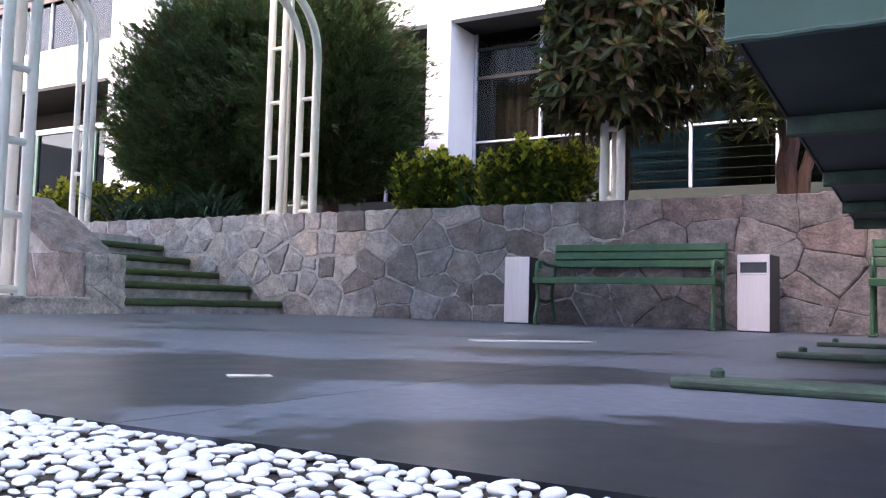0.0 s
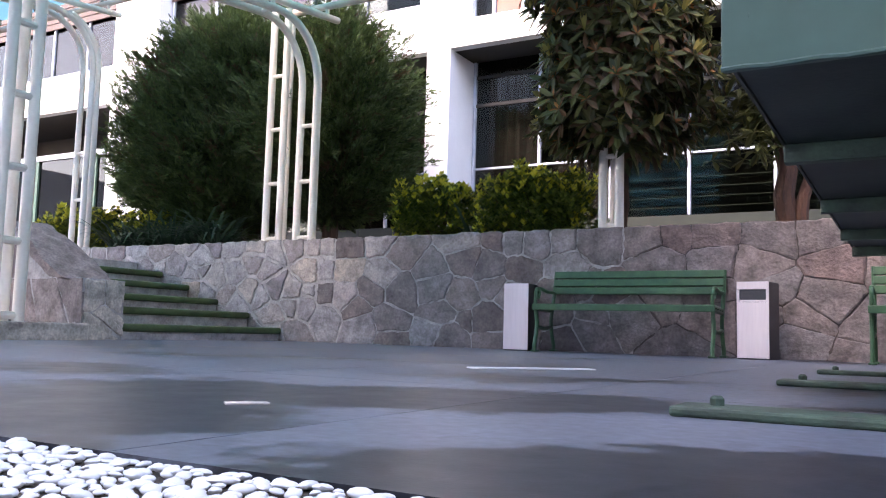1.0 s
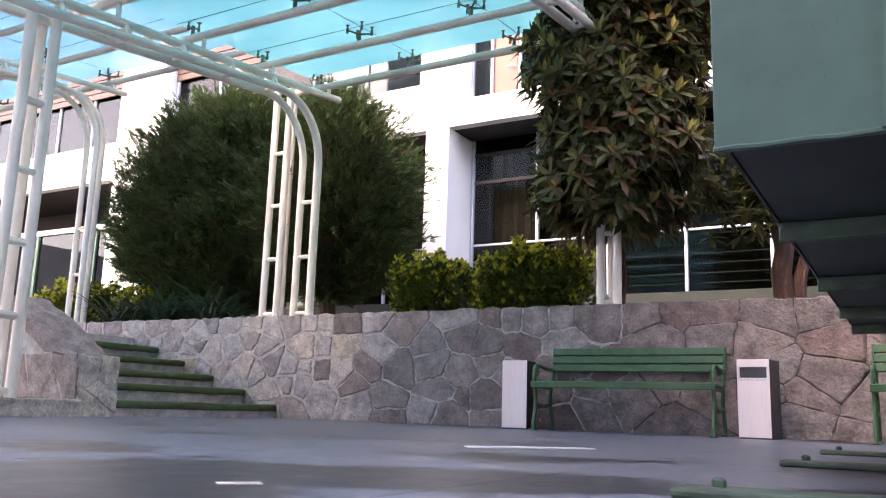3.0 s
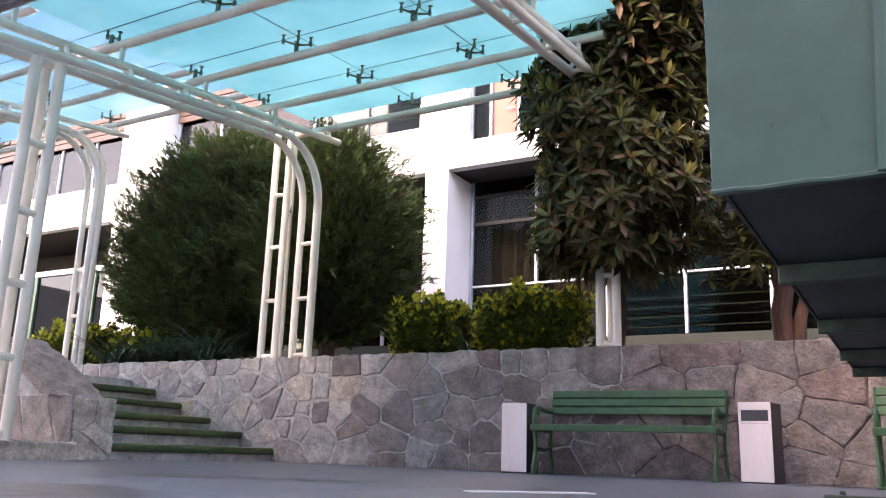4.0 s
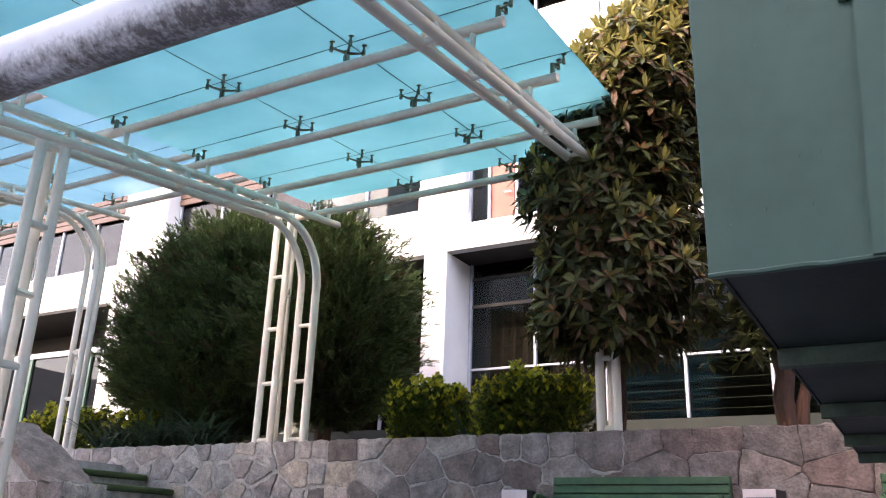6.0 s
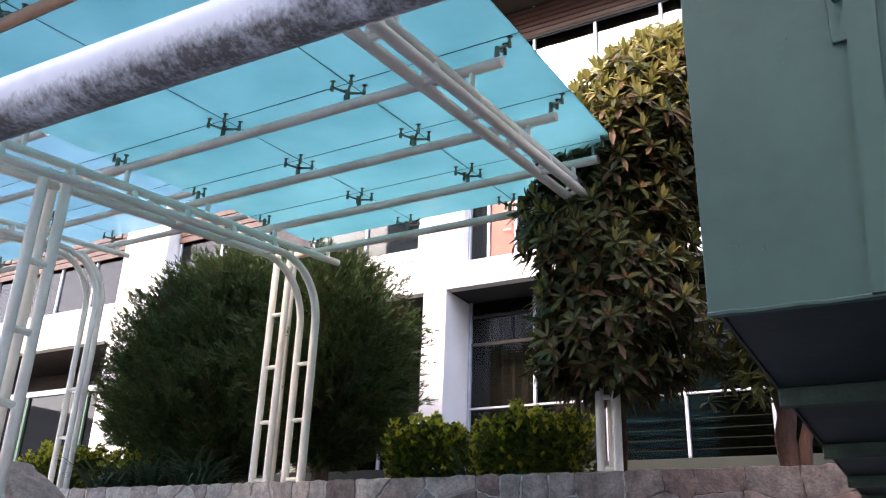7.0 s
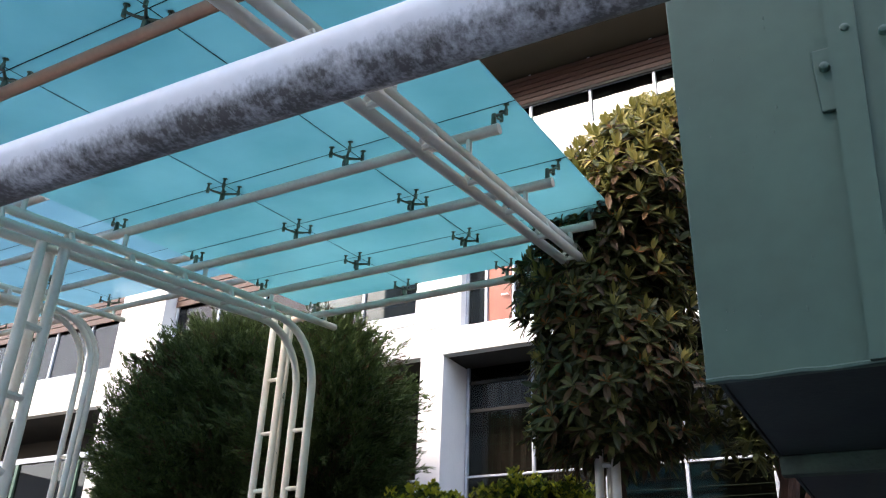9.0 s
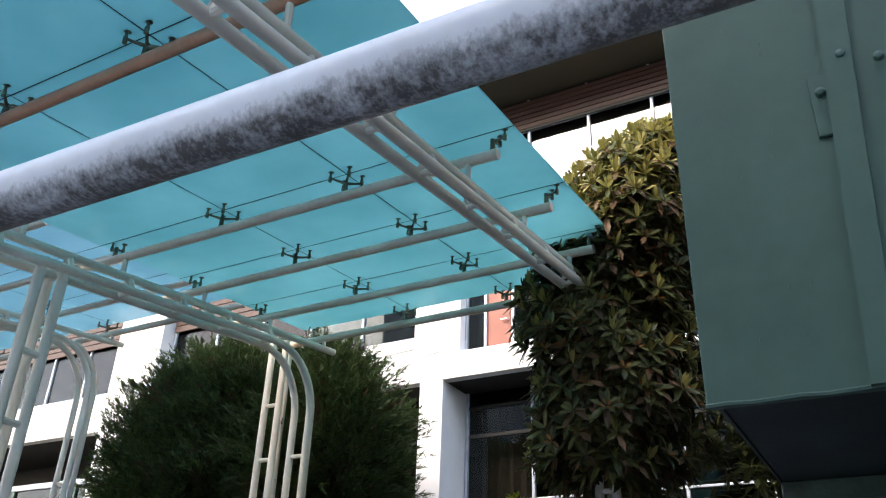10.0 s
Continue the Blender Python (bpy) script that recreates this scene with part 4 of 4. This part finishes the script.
def loquat(at):
    """A loquat: bare lower trunks, forked limbs and rosettes of long ribbed leaves with pale young tips."""
    rnd = random.Random(11)
    t = thing("loquat_tree", at, "loquat tree with big dark leaves and pale rusty young tips", "tree")
    x, y, zb = at
    bm = bmesh.new()
    limb(bm, at, (x + 0.05, y, 3.2), 0.045, 0.045, rnd)
    for k in range(22):
        a = rnd.uniform(0, 6.28)
        z = rnd.uniform(2.4, 5.0)
        limb(bm, (x + 0.05, y, z), (x + 0.25 + 0.7 * math.cos(a), y - 0.4 + 0.7 * math.sin(a), z + rnd.uniform(0.2, 1.0)), 0.04, 0.012, rnd)
    limb(bm, (x + 0.05, y, 3.2), (x + 0.75, y + 0.1, 6.2), 0.045, 0.02, rnd)
    part("trunk", bm, "redbark", t, smooth=True)
    sets = {k: ([], []) for k in ("loquat", "loqold", "loqyoung", "loqbud")}
    for _ in range(2100):
        u = rnd.uniform(0, 1)
        z = 2.02 + 4.0 * u
        r = 0.86 * min(1.0, u / 0.12 + 0.45) * (1.0 if u < 0.72 else max(0.1, 1 - ((u - 0.72) / 0.30) ** 2 * 0.85))
        a = rnd.uniform(0, 6.28)
        lump = 1 + 0.12 * math.sin(3 * a + 5 * u) + 0.10 * math.sin(14.7 * u + a * 2)
        depth = rnd.uniform(0.05, 1.0) ** 0.5
        rr = r * lump * depth
        cx = x + 0.12 + 1.25 * max(0, u - 0.42)
        p = Vector((cx + rr * math.cos(a), y - 0.5 + rr * 1.1 * math.sin(a), z))
        out = Vector((math.cos(a), math.sin(a), 0.55 + 0.9 * max(0, u - 0.5))).normalized()
        q = rot_to(out)
        n, off = rnd.randint(8, 11), rnd.uniform(0, 6.28)
        # extra young leaves up high also paint in the sunlit crown top
        outer, high = depth > 0.72, u > 0.66
        young = outer and rnd.random() < (0.85 if high else 0.30)
        axis = q @ Vector((0, 0, 1))
        for k in range(n):
            b = off + k * 2.4
            el = 0.75 - 0.95 * k / n + rnd.uniform(-0.15, 0.15)
            dd = q @ Vector((math.cos(b) * math.cos(el), math.sin(b) * math.cos(el), math.sin(el)))
            ln = rnd.uniform(0.13, 0.215)
            old = el < 0.25 and rnd.random() < 0.5
            kind = "loqyoung" if young and high and k < 5 else "loqold" if old else "loquat"
            leaf_geo(*sets[kind], p, dd, axis, ln, ln * 0.33, rnd.uniform(0.0, 0.45) if el < 0.3 else rnd.uniform(-0.1, 0.15))
        if young:
            for k in range(4):
                b = off + k * 1.6
                dd = q @ Vector((math.cos(b) * 0.45, math.sin(b) * 0.45, 1)) + Vector((0, 0, 0.7))
                ln = rnd.uniform(0.12, 0.19)
                leaf_geo(*sets["loqyoung"], p, dd, axis.cross(dd), ln, ln * 0.27, 0.0)
        elif outer and rnd.random() < 0.5:
            for k in range(4):
                b = off + k * 1.6
                dd = q @ Vector((math.cos(b), math.sin(b), 0.9))
                leaf_geo(*sets["loqbud"], p, dd, axis, 0.10, 0.032, 0.1)
    for k, n in (("loquat", "crown"), ("loqold", "old_foliage"), ("loqyoung", "young_foliage"), ("loqbud", "rusty_foliage")):
        v, f = sets[k]
        tagged(part(n, ([tuple(q) for q in v], f), k, t), kind="stuff")


loquat((-2.72, 8.62, 1.16))


def hedge(x0, x1, y0, y1, z1, seed, count, label):
    """A clipped shrub: small glossy leaves in upright tufts, yellow at the tips."""
    rnd = random.Random(seed)
    at = ((x0 + x1) / 2, (y0 + y1) / 2, 1.16)
    t = thing("shrub", at, label, "shrub", "shrubs on the wall")
    bm = bmesh.new()
    for k in range(14):
        limb(bm, (at[0] + rnd.uniform(-0.2, 0.2), at[1] + rnd.uniform(-0.1, 0.1), 1.16), (rnd.uniform(x0, x1), rnd.uniform(y0, y1), rnd.uniform(1.6, z1 - 0.1)), 0.014, 0.005, rnd, 3)
    part("stem", bm, "bark", t)
    sets = {"hedge": ([], []), "hedgeyoung": ([], [])}
    for _ in range(count):
        u, w, h = rnd.uniform(-1, 1), rnd.uniform(-1, 1), rnd.uniform(0, 1) ** 0.8
        top = z1 + 0.07 * math.sin(u * 5 + seed) + 0.05 * math.sin(w * 4 + u * 9)
        edge = 0.90 + 0.1 * math.sin(h * 2.8 + 0.3) + 0.05 * math.sin(9 * h + 5 * u)
        p = Vector((at[0] + u * edge * (x1 - x0) / 2, at[1] + w * edge * (y1 - y0) / 2, 1.2 + (top - 1.2) * h * (1 - 0.05 * (u * u))))
        outer = max(abs(u), abs(w), h)
        young = rnd.random() < (0.5 if h > 0.7 and outer > 0.85 else 0.2 if outer > 0.9 else 0.0)
        for k in range(5):
            b = k * 1.35 + rnd.uniform(0, 1)
            dd = Vector((math.cos(b), math.sin(b), 0.7 + (0.5 if young else 0)))
            ln = rnd.uniform(0.045, 0.085)
            v, f = sets["hedgeyoung" if young else "hedge"]
            d = dd.normalized()
            s = d.cross(Vector((0, 0, 1))).normalized() * ln * 0.28
            i = len(v)
            q = p + Vector((0, 0, rnd.uniform(-0.02, 0.02)))
            v += [q, q + d * ln * 0.5 + s, q + d * ln, q + d * ln * 0.5 - s]
            f.append((i, i + 1, i + 2, i + 3))
    for k, n in (("hedge", "foliage"), ("hedgeyoung", "tip_foliage")):
        v, f = sets[k]
        tagged(part(n, ([tuple(q) for q in v], f), k, t), kind="stuff")


hedge(-5.75, -4.80, 8.7, 9.5, 2.02, 1, 2600, "clipped yellow-green shrub with bright tips on the wall")
hedge(-4.52, -3.25, 8.6, 9.5, 2.03, 2, 3300, "clipped yellow-green shrub with bright tips on the wall")
hedge(-13.0, -11.4, 8.8, 9.6, 2.0, 3, 2600, "loose yellow-green shrub beside the steps")
hedge(-11.3, -10.3, 9.0, 9.7, 1.85, 4, 1600, "loose yellow-green shrub beside the steps")


def strap_clump(x, y, seed, n, size=1.0, name="strap-leaved lily clump with arching dark leaves"):
    rnd = random.Random(seed)
    t = thing("lily_plant", (x, y, 1.16), name, "plant", "lilies under the juniper")
    v, f = [], []
    for _ in range(n):
        a, ln, arch = rnd.uniform(0, 6.28), size * rnd.uniform(0.6, 1.1), rnd.uniform(0.5, 1.1)
        bx, by = x + rnd.uniform(-0.1, 0.1), y + rnd.uniform(-0.1, 0.1)
        c, s = math.cos(a), math.sin(a)
        i = len(v)
        for k in range(7):
            q = k / 6
            h, z = ln * 0.75 * q, 1.15 + ln * (1.15 * q - arch * q * q)
            w = 0.022 * (1 - q ** 3)
            v += [(bx + c * h - s * w, by + s * h + c * w, z), (bx + c * h + s * w, by + s * h - c * w, z)]
        for k in range(6):
            f.append((i + 2 * k, i + 2 * k + 1, i + 2 * k + 3, i + 2 * k + 2))
    tagged(part("foliage", (v, f), "lily", t), kind="stuff")


for k, x in enumerate((-10.4, -9.9, -9.4, -8.9, -8.5)):
    strap_clump(x, 8.55 + 0.1 * (k % 2), 20 + k, 80)
strap_clump(-4.62, 8.9, 40, 26, 0.8)
# cut stump with reddish bark
stump = thing("small_tree", (-1.02, 8.7, 1.16), "small tree with a reddish-brown forked trunk and dark leaves", "tree")
bm = bmesh.new()
rnd = random.Random(8)
limb(bm, (-1.02, 8.7, 1.1), (-1.16, 8.7, 2.3), 0.12, 0.07, rnd)
limb(bm, (-0.95, 8.72, 1.1), (-0.82, 8.72, 2.2), 0.07, 0.045, rnd)
part("trunk", bm, "redbark", stump, smooth=True)
v, f = [], []
for _ in range(110):
    p = Vector((rnd.gauss(-1.28, 0.16), rnd.gauss(8.6, 0.18), rnd.uniform(1.95, 3.1)))
    for k in range(7):
        d3 = Vector((rnd.uniform(-1, 1), rnd.uniform(-1, 1), rnd.uniform(-0.5, 0.6)))
        leaf_geo(v, f, p, d3, (0, 0, 1.0), rnd.uniform(0.12, 0.2), 0.055, 0.2)
tagged(part("foliage", ([tuple(q) for q in v], f), "loquat", stump), kind="stuff")

# ---- pieces: paving slabs, wall stones, pebbles ----
sx, sy = 1.2, 1.55
for i in range(-12, 6):
    for j in range(5):
        x, y = -0.88 + i * sx, 0.72 + j * sy
        if x < -10 or y > 7.9:
            continue
        part("slab", box(x + 0.0015, x + sx - 0.0015, y + 0.0015, min(y + sy, 8.0) - 0.0015, -0.05, 0.0), "paving", floor)


def clip(poly, px, pz, nx, nz):
    out = []
    for (ax, az), (bx, bz) in zip(poly, poly[1:] + poly[:1]):
        da, db = (ax - px) * nx + (az - pz) * nz, (bx - px) * nx + (bz - pz) * nz
        if da <= 0:
            out.append((ax, az))
        if da * db < 0:
            s = da / (da - db)
            out.append((ax + (bx - ax) * s, az + (bz - az) * s))
    return out


def cells(x0, x1, z0, z1, cw, ch, gap, seed):
    """Irregular stones that fill a rectangle: the cells round jittered points, each drawn in by the joint. cw and gap may change along x."""
    rnd = random.Random(seed)
    wide, joint = (q if callable(q) else (lambda x, q=q: q) for q in (cw, gap))
    pts = []
    nj = max(1, round((z1 - z0) / ch))
    for j in range(nj):
        x = x0 + rnd.uniform(0.1, 0.6) * wide(x0)
        while x < x1:
            flat = j == nj - 1 and x > -4.3
            if flat or rnd.random() > 0.12:
                pts.append((x, z0 + (j + 0.5 + rnd.uniform(-0.4, 0.4) * (0.12 if flat else 1)) * (z1 - z0) / nj, rnd.uniform(0, 0.035)))
            x += wide(x) * rnd.uniform(0.6, 1.4)
    for a in pts:
        poly = [(x0, z0), (x1, z0), (x1, z1), (x0, z1)]
        for b in pts:
            if b is a or abs(a[0] - b[0]) > 1.8:
                continue
            dx, dz = b[0] - a[0], 1.5 * (b[1] - a[1])
            n = math.hypot(dx, dz)
            shift = (a[2] - b[2]) / (2 * n)
            g = joint(a[0]) * rnd.uniform(0.4, 1.6) / 2
            poly = clip(poly, (a[0] + b[0]) / 2 + dx / n * (shift - g), (a[1] + b[1]) / 2 + dz / n * (shift - g), dx / n, dz / n)
            if len(poly) < 3:
                break
        if len(poly) >= 3:
            yield poly


def stone_geo(poly, depth, rnd):
    """A stone with a worn rim and an uneven face, on y = 0 and proud towards -y."""
    fine = []
    for (ax, az), (bx, bz) in zip(poly, poly[1:] + poly[:1]):
        ln = math.hypot(bx - ax, bz - az)
        fine.append((ax, az))
        cuts = min(5, int(ln / 0.05))
        for i in range(cuts):
            s = (i + rnd.uniform(0.75, 1.25)) / (cuts + 1)
            k = rnd.uniform(-0.014, 0.008)
            fine.append((ax + (bx - ax) * s - (bz - az) / ln * k, az + (bz - az) * s + (bx - ax) / ln * k))
    n = len(fine)
    cx, cz = sum(p[0] for p in fine) / n, sum(p[1] for p in fine) / n
    size = max(math.hypot(p[0] - cx, p[1] - cz) for p in fine)
    tilt, lean = rnd.uniform(-0.03, 0.03), rnd.uniform(-0.03, 0.03)
    v, f = [], []
    for q, y in ((1.0, 0.03), (0.995, -depth * 0.3), (1 - 0.022 / max(size, 0.05), -depth)):
        for x, z in fine:
            v.append((cx + (x - cx) * q, y + (tilt * (x - cx) + lean * (z - cz)) * (y < 0) + rnd.uniform(-0.003, 0.003) * (y < 0), cz + (z - cz) * q))
    v.append((cx, -depth - rnd.uniform(0.0, 0.008), cz))
    for r in range(2):
        for k in range(n):
            f.append((r * n + k, r * n + (k + 1) % n, (r + 1) * n + (k + 1) % n, (r + 1) * n + k))
    for k in range(n):
        f.append((2 * n + k, 2 * n + (k + 1) % n, 3 * n))
    return v, f


def lay(parent, x0, x1, z0, z1, cw, ch, gap, seed, frame_m, material, special=None):
    rnd = random.Random(seed + 100)
    for poly in cells(x0, x1, z0, z1, cw, ch, gap, seed):
        cx, cz = sum(p[0] for p in poly) / len(poly), sum(p[1] for p in poly) / len(poly)
        m = material(cx, rnd) if callable(material) else material
        if special and math.hypot(cx - special[0], cz - special[1]) < special[2]:
            m = special[3]
        geo = stone_geo(poly, rnd.uniform(0.003, 0.014), rnd)
        geo = ([tuple(frame_m @ Vector(q)) for q in geo[0]], geo[1])
        part("stone", geo, m, parent)


face = Matrix.Translation((0, WALL_Y, 0))
# grey stones on the left, paler also to paint in the stronger light there
lay(wall, -12.0, 1.6, 0.0, WALL_TOP, lambda x: 0.27 if x < -6.2 else 0.34 if x < -3 else 0.46, 0.25, lambda x: 0.042 if x < -5.9 else 0.02 if x < -2.4 else 0.009, 3, face,
    lambda x, r: "greystonelit" if x + r.uniform(-1.0, 1.0) < -5.6 or (x < -2.6 and r.random() < 0.3) else "stone", (-4.63, 0.95, 0.085, "redstone"))
turn = Matrix.Translation((-6.56, 0, 0)) @ pose(0, 0, 0, 0, 0, 90)
lay(flank, 5.0, 5.44, 0.0, 0.55, 0.25, 0.3, 0.012, 9, turn, "pale")
near = Matrix.Translation((0, 4.98, 0))
lay(flank, -9.6, -6.56, 0.15, 0.56, 0.4, 0.28, 0.014, 10, near, "stone")
lay(flank, -9.6, -7.5, 0.57, 0.93, 0.4, 0.25, 0.014, 13, near, "stone")

# pebbles: single ones near the paving's edge, the rest as one mass
rnd = random.Random(21)
pebbles = thing("pebble_bed", (-0.4, 0.4, -0.03), "bed of rounded white pebbles beside the paving", "pebbles", kind="structure")
part("bed_soil", box(-3.2, 1.5, 0.12, 0.715, -0.06, -0.007), "soil", pebbles)
# pale sheet out of view, added to bounce light up at the rail
part("bounce_sheet", box(-8, 6, -7.9, 0.118, -0.055, -0.02), "pebble", pebbles)


def pebble_geo(seed):
    r = random.Random(seed)
    bm = bmesh.new()
    bmesh.ops.create_icosphere(bm, subdivisions=2, radius=1)
    sx_, sy_, sz_ = r.uniform(0.85, 1.35), r.uniform(0.75, 1.05), r.uniform(0.36, 0.5)
    for v in bm.verts:
        k = 1 + 0.12 * noise.noise(v.co * 1.1 + Vector((seed * 3.1, 0, 0)))
        v.co = Vector((v.co.x * sx_, v.co.y * sy_, v.co.z * sz_)) * k
    return mesh("pebble", bm, "pebble", True)


shapes = [pebble_geo(k) for k in range(6)]
placed, grid = [], {}
tries = 0
while len(placed) < 2300 and tries < 40000:
    tries += 1
    x, y, r = rnd.uniform(-1.5, 0.4), 0.712 - abs(rnd.gauss(0, 0.2)) - 0.008, rnd.uniform(0.006, 0.0135)
    gx, gy = int(x / 0.026 + 1000), int(y / 0.026)
    near_by = [p for a in (-1, 0, 1) for q in (-1, 0, 1) for p in grid.get((gx + a, gy + q), ())]
    if y < 0.16 or any((x - a) ** 2 + (y - q) ** 2 < (0.98 * (r + s)) ** 2 for a, q, s in near_by):
        continue
    placed.append((x, y, r))
    grid.setdefault((gx, gy), []).append((x, y, r))
placed.sort(key=lambda p: abs(p[0] + 0.6) + 2 * abs(p[1] - 0.66))
rest_v, rest_f = [], []
for k, (x, y, r) in enumerate(placed):
    m = pose(x, y, -0.006 + r * 0.25 + rnd.uniform(0, 0.003), rnd.uniform(-12, 12), rnd.uniform(-12, 12), rnd.uniform(0, 360)) @ Matrix.Scale(r, 4)
    if k < 300:
        o = new("pebble", shapes[k % 6])
        o.parent, o.matrix_parent_inverse = pebbles, pebbles.matrix_world.inverted()
        o.matrix_basis = m
    else:
        me = shapes[k % 6]
        i = len(rest_v)
        rest_v += [tuple(m @ q.co) for q in me.vertices]
        rest_f += [tuple(i + a for a in p.vertices) for p in me.polygons]
tagged(part("pebble_mass", (rest_v, rest_f), "pebble", pebbles, smooth=True), kind="stuff")
